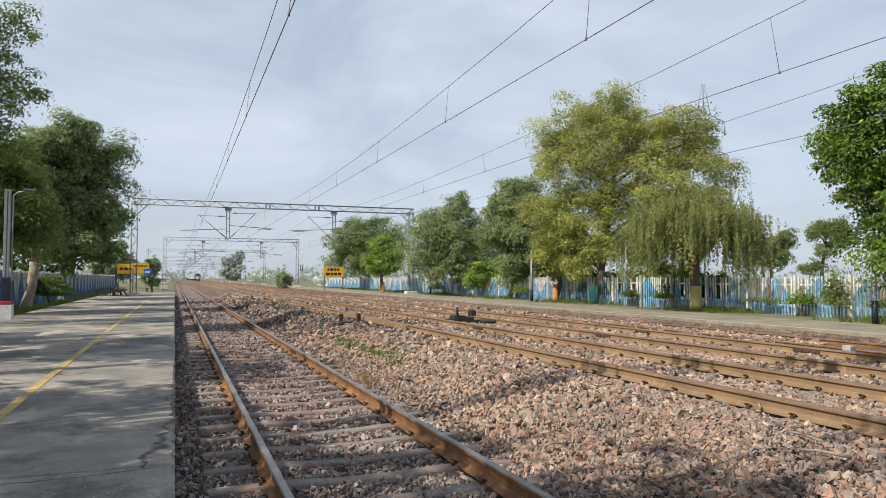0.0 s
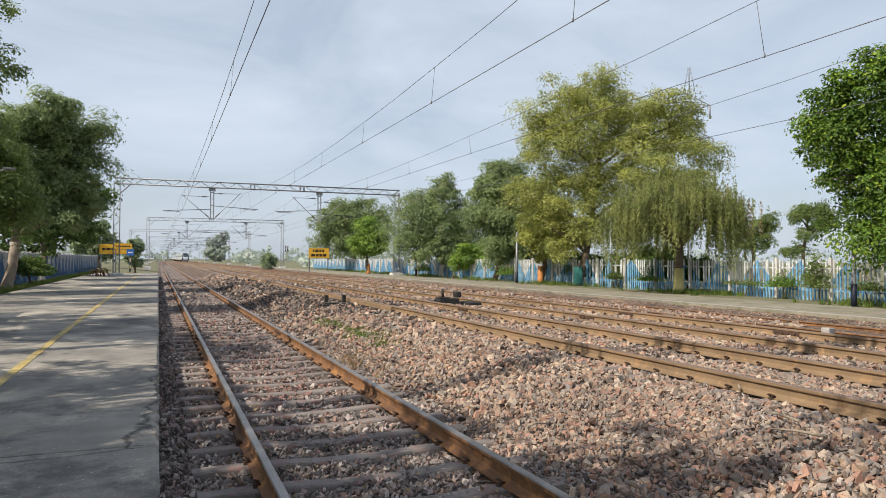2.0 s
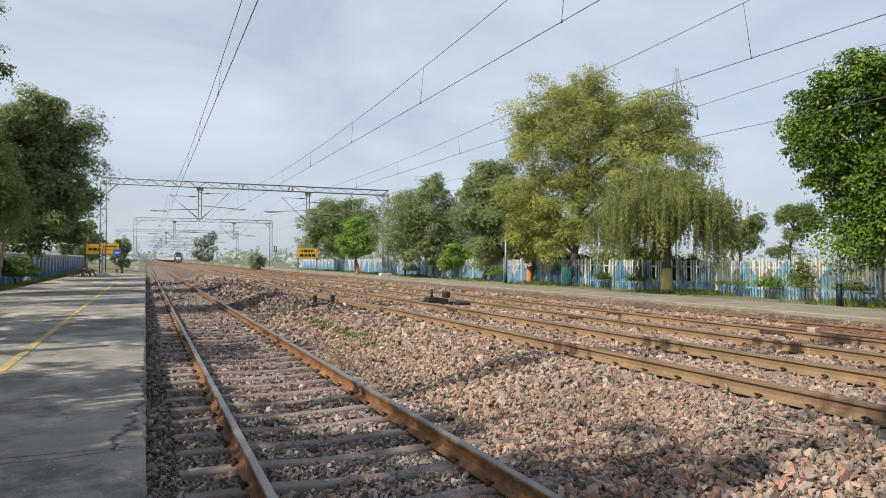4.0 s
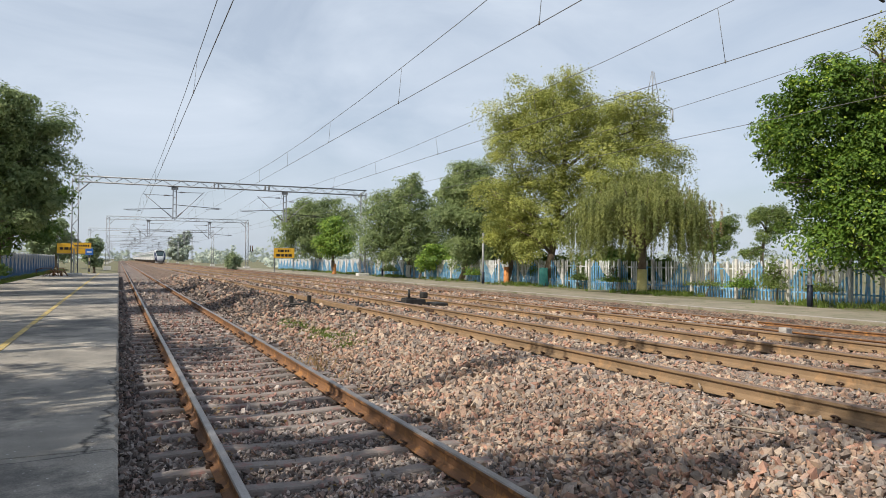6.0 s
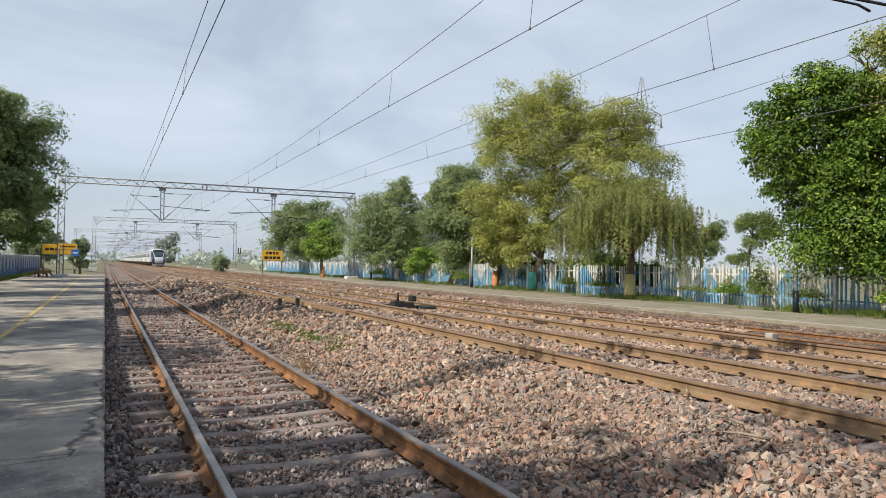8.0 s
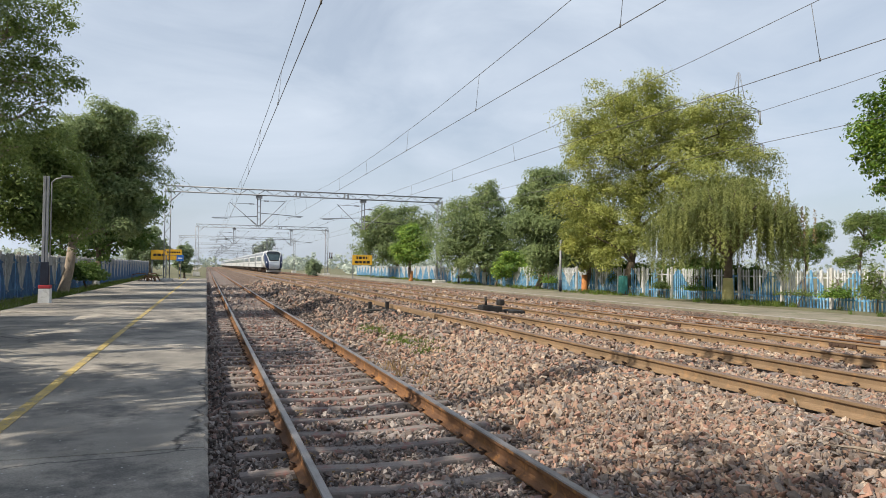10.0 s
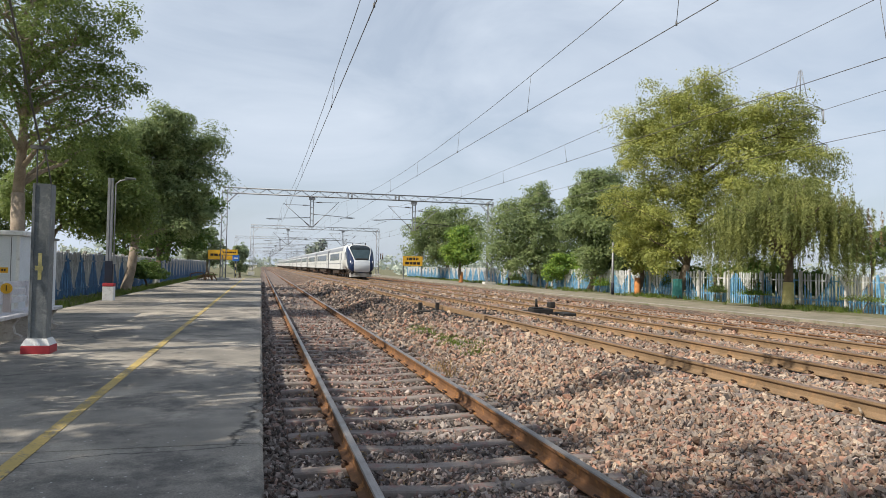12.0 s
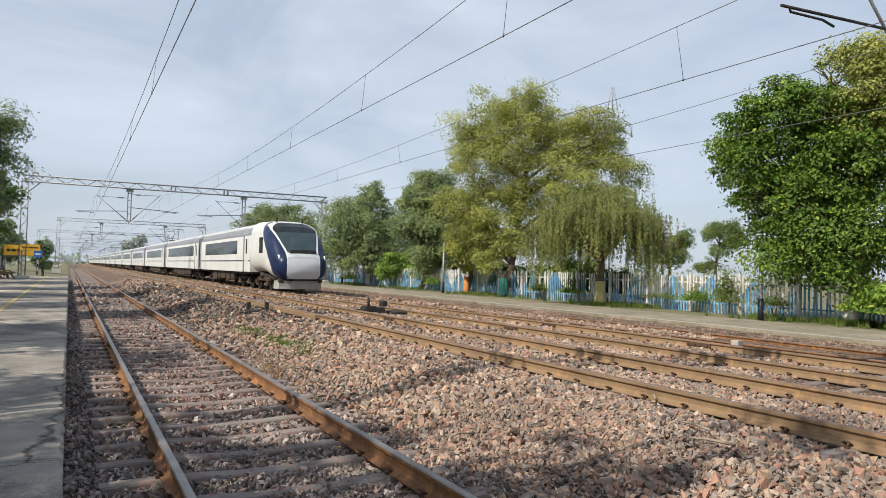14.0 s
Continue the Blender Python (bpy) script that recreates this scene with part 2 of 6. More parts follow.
L_dark = leaf_material("dark_green_leaf", (0.06, 0.105, 0.03), (0.11, 0.185, 0.05), (0.20, 0.27, 0.08))
L_mid = leaf_material("mid_green_leaf", (0.12, 0.165, 0.06), (0.20, 0.27, 0.095), (0.32, 0.37, 0.15), 0.5)
L_yellow = leaf_material("yellow_green_leaf", (0.22, 0.25, 0.075), (0.38, 0.41, 0.13), (0.48, 0.48, 0.18), 0.38)
L_bright = leaf_material("bright_green_leaf", (0.08, 0.16, 0.035), (0.19, 0.31, 0.06), (0.46, 0.54, 0.10))
L_weep = leaf_material("olive_green_leaf", (0.16, 0.19, 0.07), (0.24, 0.27, 0.10), (0.33, 0.35, 0.15), 0.38)
L_dry = leaf_material("dry_brown_leaf", (0.20, 0.13, 0.07), (0.34, 0.24, 0.14), (0.45, 0.34, 0.22))
L_grass = leaf_material("grass_blade", (0.09, 0.14, 0.03), (0.15, 0.22, 0.05), (0.28, 0.30, 0.11))
L_glossy = leaf_material("glossy_green_leaf", (0.05, 0.105, 0.017), (0.11, 0.20, 0.03), (0.38, 0.48, 0.07), 0.3)
L_grove = leaf_material("soft_green_leaf", (0.145, 0.20, 0.10), (0.25, 0.32, 0.16), (0.36, 0.41, 0.22), 0.44)
# distance haze put into the leaf colour as a pale blue-grey
L_far_haze = leaf_material("haze_painted_far_leaf", (0.46, 0.52, 0.54), (0.50, 0.56, 0.57), (0.54, 0.60, 0.59))
# green paled in its own colour to stand for thinner haze
L_mid_haze = leaf_material("haze_paled_green_leaf", (0.22, 0.29, 0.20), (0.29, 0.36, 0.24), (0.36, 0.42, 0.29))


def fence_material(name, base, whites, blues, tall):
    """White palings with blue painted in tall triangles, flaking."""
    m, nt, p, geo = shader(name, 0.75)
    sep = nt.nodes.new("ShaderNodeSeparateXYZ")
    nt.links.new(geo.outputs["Position"], sep.inputs[0])

    def math_node(op, a, b=0.0):
        k = nt.nodes.new("ShaderNodeMath")
        k.operation = op
        for s, v in ((k.inputs[0], a), (k.inputs[1], b)):
            if isinstance(v, (int, float)):
                s.default_value = v
            else:
                nt.links.new(v, s)
        return k.outputs[0]
    saw = math_node("PINGPONG", sep.outputs[1], 1.1)
    wob = tex(nt, "noise", 0.9, geo.outputs["Position"], 4)
    edge = math_node("MULTIPLY_ADD", saw, tall)
    nt.nodes[-1].inputs[2].default_value = base
    edge = math_node("ADD", edge, math_node("MULTIPLY", wob.outputs["Fac"], 0.7))
    f = math_node("LESS_THAN", sep.outputs[2], math_node("SUBTRACT", edge, 0.35))
    n1 = tex(nt, "noise", 3, geo.outputs["Position"], 7, 0.7)
    white = ramp(nt, n1.outputs["Fac"], [(0.3, whites[0]), (0.6, whites[1])])
    blue = ramp(nt, n1.outputs["Fac"], [(0.3, blues[0]), (0.5, blues[1]), (0.68, blues[2])])
    nt.links.new(blend(nt, f, white, blue), p.inputs["Base Color"])
    return m


M_fence = fence_material("blue_and_white_fence_paint", 0.42, ((0.42, 0.42, 0.41), (0.74, 0.75, 0.74)), ((0.06, 0.2, 0.38), (0.16, 0.37, 0.57), (0.45, 0.55, 0.62)), 1.15)
# left fence: same kind of paint, darkened with the shade in its colour
M_fence_left_shaded = fence_material("shade_darkened_triangle_paint", 0.3, ((0.16, 0.17, 0.18), (0.34, 0.35, 0.36)), ((0.012, 0.045, 0.11), (0.022, 0.085, 0.2), (0.06, 0.15, 0.26)), 1.5)


# ---- mesh helpers ----
def part(name, bm, material, parent=None, label=""):
    me = bpy.data.meshes.new(name)
    bm.to_mesh(me)
    bm.free()
    return mesh_part(name, me, material, parent, label)


def mesh_part(name, me, material, parent=None, label=""):
    if material and not me.materials:
        for mt in material if isinstance(material, (list, tuple)) else [material]:
            me.materials.append(mt)
    ob = new(name, me)
    if parent:
        ob.parent = parent
    if label:
        ob["label"] = label
    return ob


def raw_mesh(name, verts, faces, sizes=None, smooth=False):
    """A mesh from numpy arrays; faces all of one size."""
    verts, faces = np.asarray(verts, np.float32), np.asarray(faces, np.int32)
    me = bpy.data.meshes.new(name)
    k = faces.shape[1]
    me.vertices.add(len(verts))
    me.vertices.foreach_set("co", verts.ravel())
    me.loops.add(faces.size)
    me.loops.foreach_set("vertex_index", faces.ravel())
    me.polygons.add(len(faces))
    me.polygons.foreach_set("loop_start", np.arange(0, faces.size, k, dtype=np.int32))
    me.update(calc_edges=True)
    me.validate()
    if smooth:
        me.shade_smooth()
    else:
        me.shade_flat()
    return me


def add_box(bm, x0, x1, y0, y1, z0, z1, bevel=0.0, m=None):
    r = bmesh.ops.create_cube(bm, size=1)
    vs = r["verts"]
    bmesh.ops.transform(bm, matrix=Matrix.Translation(((x0 + x1) / 2, (y0 + y1) / 2, (z0 + z1) / 2)) @ Matrix.Diagonal((x1 - x0, y1 - y0, z1 - z0, 1)), verts=vs)
    if bevel:
        es = list({e for v in vs for e in v.link_edges})
        r = bmesh.ops.bevel(bm, geom=es, offset=bevel, segments=2, affect="EDGES", profile=0.5)
        vs = list({v for f in r["faces"] for v in f.verts} | {v for v in vs if v.is_valid})
    if m:
        bmesh.ops.transform(bm, matrix=m, verts=vs)
    return bm


def box(*a, **k):
    return add_box(bmesh.new(), *a, **k)


def add_tube(bm, pts, radii, n=8):
    """A tapered tube through points."""
    rings = []
    pts = [Vector(p) for p in pts]
    if isinstance(radii, (int, float)):
        radii = [radii] * len(pts)
    for i, p in enumerate(pts):
        d = (pts[min(i + 1, len(pts) - 1)] - pts[max(i - 1, 0)]).normalized()
        a = d.orthogonal().normalized() if i == 0 else (a - d * a.dot(d)).normalized()
        b = d.cross(a)
        rings.append([bm.verts.new(p + (a * math.cos(t) + b * math.sin(t)) * radii[i]) for t in (math.tau * j / n for j in range(n))])
    for r0, r1 in zip(rings, rings[1:]):
        for j in range(n):
            bm.faces.new((r0[j], r0[(j + 1) % n], r1[(j + 1) % n], r1[j])).smooth = True
    bm.faces.new(rings[0][::-1])
    bm.faces.new(rings[-1])
    return bm


def tube(pts, radii, n=8):
    return add_tube(bmesh.new(), pts, radii, n)


def extrude_profile(prof, y0, y1, closed=True):
    """A profile in x and z drawn along y."""
    bm = bmesh.new()
    a = [bm.verts.new((x, y0, z)) for x, z in prof]
    b = [bm.verts.new((x, y1, z)) for x, z in prof]
    k = len(prof)
    for i in range(k if closed else k - 1):
        bm.faces.new((a[i], a[(i + 1) % k], b[(i + 1) % k], b[i]))
    if closed:
        bm.faces.new(a[::-1])
        bm.faces.new(b)
    bmesh.ops.recalc_face_normals(bm, faces=bm.faces)
    return bm


def empty(name, m, label, category, group=""):
    ob = new(name)
    ob.empty_display_size = 0.2
    ob.matrix_basis = m
    return tagged(ob, label, category, group)


def grid_mesh(name, xs, ys, height):
    X, Y = np.meshgrid(xs, ys)
    Z = height(X, Y)
    v = np.stack([X.ravel(), Y.ravel(), Z.ravel()], 1)
    nx, ny = len(xs), len(ys)
    i = (np.arange(ny - 1)[:, None] * nx + np.arange(nx - 1)[None, :]).ravel()
    return raw_mesh(name, v, np.stack([i, i + 1, i + nx + 1, i + nx], 1), smooth=True)


def wavy(x, y, s, seed):
    """Cheap smooth noise for numpy arrays, about -1 to 1."""
    r = np.random.RandomState(seed)
    z = 0
    for k in range(5):
        a, b, c = r.uniform(-1, 1), r.uniform(-1, 1), r.uniform(0, 6.28)
        z = z + np.sin((x * a + y * b) * s * (1 + 0.7 * k) * 2.2 + c) / (1 + 0.5 * k)
    return z / 2.2


# ---- levels: rail tops and track centres ----
TRACKS = [(1.667, 0.0), (6.86, 0.315), (11.12, 0.2), (16.1, -0.10)]
HALF = 0.873
PLAT_Z, PLAT2_Z = 0.165, 0.08
FAR = 620.0


def bed(x, y):
    """Height of the ballast across the tracks."""
    base = np.interp(x, [-0.4, 0.0, 3.1, 3.5, 5.25, 5.6, 8.4, 9.3, 9.9, 12.7, 13.6, 14.5, 17.1, 17.9], [-0.26, -0.242, -0.226, -0.195, 0.06, 0.105, 0.105, 0.03, 0.0, 0.0, -0.17, -0.21, -0.21, 0.03])
    mid = np.exp(-((x - 4.3) / 0.9) ** 2)
    heap = 0.32 * np.exp(-((x - 4.3) / 0.8) ** 2) * np.clip((y - 20) / 6, 0, 1) * np.clip((70 - y) / 10, 0, 1) * (0.7 + 0.3 * np.sin(y * 0.55))
    return base + heap + 0.02 * wavy(x, y, 1.0, 3) + mid * 0.05 * wavy(x, y, 0.35, 5)


def build_ground():
    xs = np.concatenate([np.linspace(-2500, -60, 8), np.linspace(-40, -8, 9), [-6.6, -6.2, -5.2, -0.6, 0.5, 8, 17.5, 21.6, 21.9, 22.2], np.linspace(24, 60, 10), np.linspace(90, 2500, 8)])
    ys = np.concatenate([np.linspace(-1500, -40, 6), np.linspace(-20, 120, 36), np.linspace(150, 700, 14), np.linspace(900, 4500, 8)])

    def h(x, y):
        z = np.interp(x, [-6.4, -5.6, -0.6, 0.5, 17.5, 21.5, 22.2], [0.1, 0.08, -0.45, -0.5, -0.5, -0.02, 0.05])
        near = (np.abs(x) < 62) & (y > -25) & (y < 130)
        return z + np.where(near & ((x < -6.5) | (x > 22.3)), 0.04 * wavy(x, y, 0.5, 2), 0)
    me = grid_mesh("ground", xs, ys, h)
    tagged(mesh_part("ground", me, M_soil), "dusty brown ground with patchy grass beside the railway", "ground", kind="structure")


build_ground()


def build_ballast():
    xs = np.linspace(-0.1, 17.9, 120)
    ys = np.concatenate([np.arange(-6, 30, 0.15), np.arange(30, 90, 0.6), np.linspace(90, FAR, 60)])
    me = grid_mesh("ballast", xs, ys, bed)
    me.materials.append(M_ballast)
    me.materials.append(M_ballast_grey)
    c = np.zeros(len(me.polygons) * 3)
    me.polygons.foreach_get("center", c)
    c = c.reshape(-1, 3)
    grey = (c[:, 0] < 3.0 + 0.2 * np.sin(c[:, 1] * 1.3)) | ((c[:, 1] > 19) & (c[:, 0] < 5.9) & (c[:, 1] < 60)) | ((c[:, 1] > 22) & (c[:, 0] < 9.4) & (c[:, 1] < 55))
    me.polygons.foreach_set("material_index", grey.astype(np.int32))
    ob = new("ballast_bed", me)
    return tagged(ob, "crushed stone ballast bed in pinkish brown and grey", "ballast", kind="structure")


ballast = build_ballast()
def rail_profile():
    h, hd, ft, wb = 0.172, 0.036, 0.075, 0.0085
    right = [(ft, -h), (ft, -h + 0.012), (0.02, -h + 0.032), (wb, -h + 0.055), (wb, -0.055), (hd - 0.003, -0.042), (hd, -0.034), (hd, -0.012)]
    return right, [(hd, -0.012), (hd - 0.008, -0.002), (0, 0.0)]


def build_rail(x, z, head, web):
    right, top = rail_profile()
    thing = empty("rail", pose(x, 0, z), "long rust-brown steel rail with a worn running surface", "rail", "rails of the four tracks")
    body = right + [(-a, b) for a, b in right[::-1]]
    part("web_and_foot", extrude_profile(body, -6, FAR), web, thing)
    cap = top + [(-a, b) for a, b in top[-2::-1]]
    bm = extrude_profile([(a, b + 0.0005) for a, b in cap], -6, FAR)
    part("running_surface", bm, head, thing, "polished steel running surface")
    return thing


def build_rails():
    for k, (cx, z) in enumerate(TRACKS):
        for s in (-1, 1):
            build_rail(cx + s * HALF, z, M_railhead_dull if k else M_railhead, M_rail if k in (0, 3) else M_rail_grey)


build_rails()


def sleeper_mesh():
    bm = bmesh.new()
    L, w = 1.375, 0.092
    xs = [-L, -0.95, -0.7, -0.3, 0.3, 0.7, 0.95, L]
    hs = [0.0, 0.008, 0.01, -0.014, -0.014, 0.01, 0.008, 0.0]
    rows = []
    for x, h in zip(xs, hs):
        rows.append([bm.verts.new((x, y, z)) for y, z in ((-w, -0.16), (-w * 0.86, h - 0.015), (-w * 0.75, h), (w * 0.75, h), (w * 0.86, h - 0.015), (w, -0.16))])
    for a, b in zip(rows, rows[1:]):
        for i in range(5):
            bm.faces.new((a[i], a[i + 1], b[i + 1], b[i]))
    bm.faces.new(rows[0][::-1])
    bm.faces.new(rows[-1])
    bmesh.ops.recalc_face_normals(bm, faces=bm.faces)
    me = bpy.data.meshes.new("sleeper")
    bm.to_mesh(me)
    bm.free()
    me.materials.append(M_sleeper)
    return me


def clip_mesh():
    """A bent spring clip with its shoulder on the rail foot."""
    bm = bmesh.new()
    add_box(bm, -0.02, 0.02, -0.02, 0.02, -0.04, 0.0)
    add_tube(bm, [(-0.03, -0.03, 0.005), (0.01, -0.036, 0.022), (0.02, 0.0, 0.034), (0.01, 0.036, 0.026), (-0.03, 0.025, 0.005), (-0.01, 0.0, 0.0)], 0.009, 5)
    me = bpy.data.meshes.new("rail_clip")
    bm.to_mesh(me)
    bm.free()
    me.materials.append(M_clip)
    return me


def joined(me, places, name):
    """One mesh that repeats another at many places: (x, y, z, turn, scale)."""
    v = np.zeros(len(me.vertices) * 3)
    me.vertices.foreach_get("co", v)
    v = v.reshape(-1, 3)
    vs, fs, k = [], [], 0
    tri = []
    for p in me.polygons:
        idx = list(p.vertices)
        tri += [(idx[0], idx[i], idx[i + 1]) for i in range(1, len(idx) - 1)]
    tri = np.array(tri)
    for x, y, z, turn, sc in places:
        c, s = math.cos(turn), math.sin(turn)
        w = v * sc
        vs.append(np.stack([w[:, 0] * c - w[:, 1] * s + x, w[:, 0] * s + w[:, 1] * c + y, w[:, 2] + z], 1))
        fs.append(tri + k)
        k += len(v)
    out = raw_mesh(name, np.concatenate(vs), np.concatenate(fs))
    out.materials.append(me.materials[0])
    return out


def build_sleepers():
    rnd = random.Random(4)
    sl, cl = sleeper_mesh(), clip_mesh()
    for k, (cx, z) in enumerate(TRACKS):
        step = 0.65 if k == 0 else 0.6
        near, far, clips, farclips = [], [], [], []
        n = int(200 / step)
        for i in range(n):
            y = -3 + i * step + rnd.uniform(-0.02, 0.02)
            turn = rnd.uniform(-0.012, 0.012)
            p = (cx + rnd.uniform(-0.02, 0.02), y, z - 0.172 - 0.012, turn, 1)
            (near if y < 45 and k < 3 else far).append(p)
            for s in (-1, 1):
                for o in (-1, 1):
                    q = (cx + s * HALF + o * 0.085, y, z - 0.148, 0 if o > 0 else math.pi, 1)
                    (clips if y < 22 and k < 2 else farclips).append(q)
        track = empty("track_sleepers", pose(0, 0, 0), "weathered concrete sleepers set in the ballast", "sleepers")
        for x, y, zz, turn, sc in near:
            ob = mesh_part("sleeper", sl, None, track)
            ob.matrix_basis = Matrix.LocRotScale((x, y, zz), Euler((0, 0, turn)), None)
        for x, y, zz, turn, sc in clips:
            ob = mesh_part("rail_clip", cl, None, track)
            ob.matrix_basis = Matrix.LocRotScale((x, y, zz), Euler((0, 0, turn)), None)
        if far:
            tagged(mesh_part("sleeper_rest", joined(sl, far, "sleeper_rest"), None, track), kind="stuff")
        if farclips:
            tagged(mesh_part("clip_rest", joined(cl, [q for q in farclips if q[1] < 90], "clip_rest"), None, track), kind="stuff")


build_sleepers()


# ---- platforms ----
def slab_mesh(w, d, h, seed):
    """A cast slab whose track-side edge is chipped and worn uneven."""
    r = random.Random(seed)
    bm = bmesh.new()
    n = max(2, int(d / 0.11))
    rows = []
    for i in range(n + 1):
        y = 0.006 + (d - 0.012) * i / n
        c = r.uniform(-0.012, 0.004) - (r.uniform(0.01, 0.035) if r.random() < 0.14 else 0)
        k = r.uniform(0, 0.012)
        prof = [(0.006, -h), (0.006, 0), (w - 0.14, 0), (w - 0.035 + c, -k * 0.3), (w - 0.008 + c, -0.018 - k), (w - 0.012 + c * 0.7, -0.09), (w - 0.02, -h)]
        rows.append([bm.verts.new((x, y, z)) for x, z in prof])
    for a, b in zip(rows, rows[1:]):
        for i in range(len(a)):
            j = (i + 1) % len(a)
            bm.faces.new((a[i], a[j], b[j], b[i]))
    bm.faces.new(rows[0][::-1])
    bm.faces.new(rows[-1])
    bmesh.ops.recalc_face_normals(bm, faces=bm.faces)
    return bm


def build_platforms():
    near = empty("platform_near", pose(0, 0, 0), "grey stained concrete platform with cracks and a worn yellow line", "platform")
    near["kind"] = "structure"
    y, i = -10.8, 0
    rnd = random.Random(8)
    while y < 74:
        d = min(5.5, 74.3 - y)
        for x0, x1 in ((-5.6, 0.035),):
            bm = slab_mesh(x1 - x0, d, 0.3, i)
            ob = part("slab", bm, M_concrete, near)
            ob.matrix_basis = pose(x0, y, PLAT_Z + rnd.uniform(-0.003, 0.003))
        y, i = y + d, i + 1
    part("edge_wall", box(-0.35, 0.015, -8.6, 74, -0.6, PLAT_Z - 0.31, 0.02), M_precast, near)
    part("core", box(-5.5, -0.36, -8.5, 73.9, -0.5, PLAT_Z - 0.31), M_soil, near)
    part("yellow_line", box(-1.69, -1.58, -8.5, 73, PLAT_Z + 0.003, PLAT_Z + 0.007), M_line, near, "worn yellow painted safety line")
    far = tagged(part("platform_far", box(17.75, 21.6, -10, 150, -0.5, PLAT2_Z, 0.02), M_concrete2), "low pale concrete platform along the far track", "platform", kind="structure")
    part("edge_line", box(17.76, 18.0, -10, 150, PLAT2_Z + 0.002, PLAT2_Z + 0.008), M_precast, far, "faded white platform edge line")


build_platforms()


# ---- overhead line portals ----
def lattice(bm, a, b, u, v, w, d, step, r=0.038, lace=0.02):
    """Four angle chords from a to b with zigzag lacing; u and v span the section of w by d."""
    a, b, u, v = Vector(a), Vector(b), Vector(u), Vector(v)
    n = max(2, int((b - a).length / step))
    corner = [(-1, -1), (1, -1), (1, 1), (-1, 1)]
    for i, j in corner:
        o = u * (i * w / 2) + v * (j * d / 2)
        add_tube(bm, [a + o, b + o], r * 1.2, 4)
    for k in range(n):
        p, q = a.lerp(b, k / n), a.lerp(b, (k + 1) / n)
        s = 1 if k % 2 else -1
        for j in (-1, 1):
            add_tube(bm, [p + u * (s * w / 2) + v * (j * d / 2), q - u * (s * w / 2) + v * (j * d / 2)], lace, 4)
            add_tube(bm, [p + v * (s * d / 2) + u * (j * w / 2), q - v * (s * d / 2) + u * (j * w / 2)], lace, 4)


def drop_bracket(parent, x, y, ztop, sides, xs_tracks):
    bm = bmesh.new()
    for s in (-1, 1):
        add_box(bm, x + s * 0.13 - 0.04, x + s * 0.13 + 0.04, y - 0.05, y + 0.05, 5.0, ztop)
    add_box(bm, x - 0.55, x + 0.55, y - 0.12, y + 0.12, ztop - 0.04, ztop + 0.06)
    add_box(bm, x - 0.28, x + 0.28, y - 0.08, y + 0.08, ztop - 0.3, ztop - 0.04)
    for z in np.linspace(5.1, ztop - 0.4, 5):
        add_box(bm, x - 0.13, x + 0.13, y - 0.02, y + 0.02, z - 0.03, z + 0.03)
    part("drop_post", bm, M_steel, parent)
    for s in sides:
        tx, tz = xs_tracks[s]
        cz = tz + 5.6
        mz = cz + 1.5
        add = bmesh.new()
        end = Vector((tx - s * 0.15, y, mz))
        root = Vector((x + s * 0.15, y, 5.1))
        add_tube(add, [root, end], 0.03, 6)
        add_tube(add, [(x + s * 0.15, y, mz - 0.1), (tx - s * 0.3, y, mz - 0.08)], 0.022, 6)
        arm = part("cantilever", add, M_steel, parent)
        add = tube([(x + s * 0.15, y, cz + 0.3), (tx + s * 1.35, y, cz + 0.09)], 0.026, 6)
        part("registration_tube", add, M_iron, arm)
        add = tube([(tx + s * 1.15, y, cz + 0.11), (tx + s * 1.12, y, cz + 0.03), (tx + s * 0.3, y, cz + 0.06), (tx, y, cz + 0.005)], 0.022, 6)
        part("steady_arm", add, M_iron, arm)
        ins = bmesh.new()
        p, q = root.lerp(end, 0.06), root.lerp(end, 0.22)
        for k in range(7):
            add_tube(ins, [p.lerp(q, k / 7), p.lerp(q, (k + 0.5) / 7)], [0.075, 0.05], 8)
        part("insulator", ins, M_insul, arm)
        ins = bmesh.new()
        for k in range(6):
            a = Vector((x + s * (0.45 + 0.07 * k), y, mz - 0.1))
            add_tube(ins, [a, a + Vector((s * 0.04, 0, 0))], [0.07, 0.045], 8)
        part("insulator", ins, M_insul, arm)


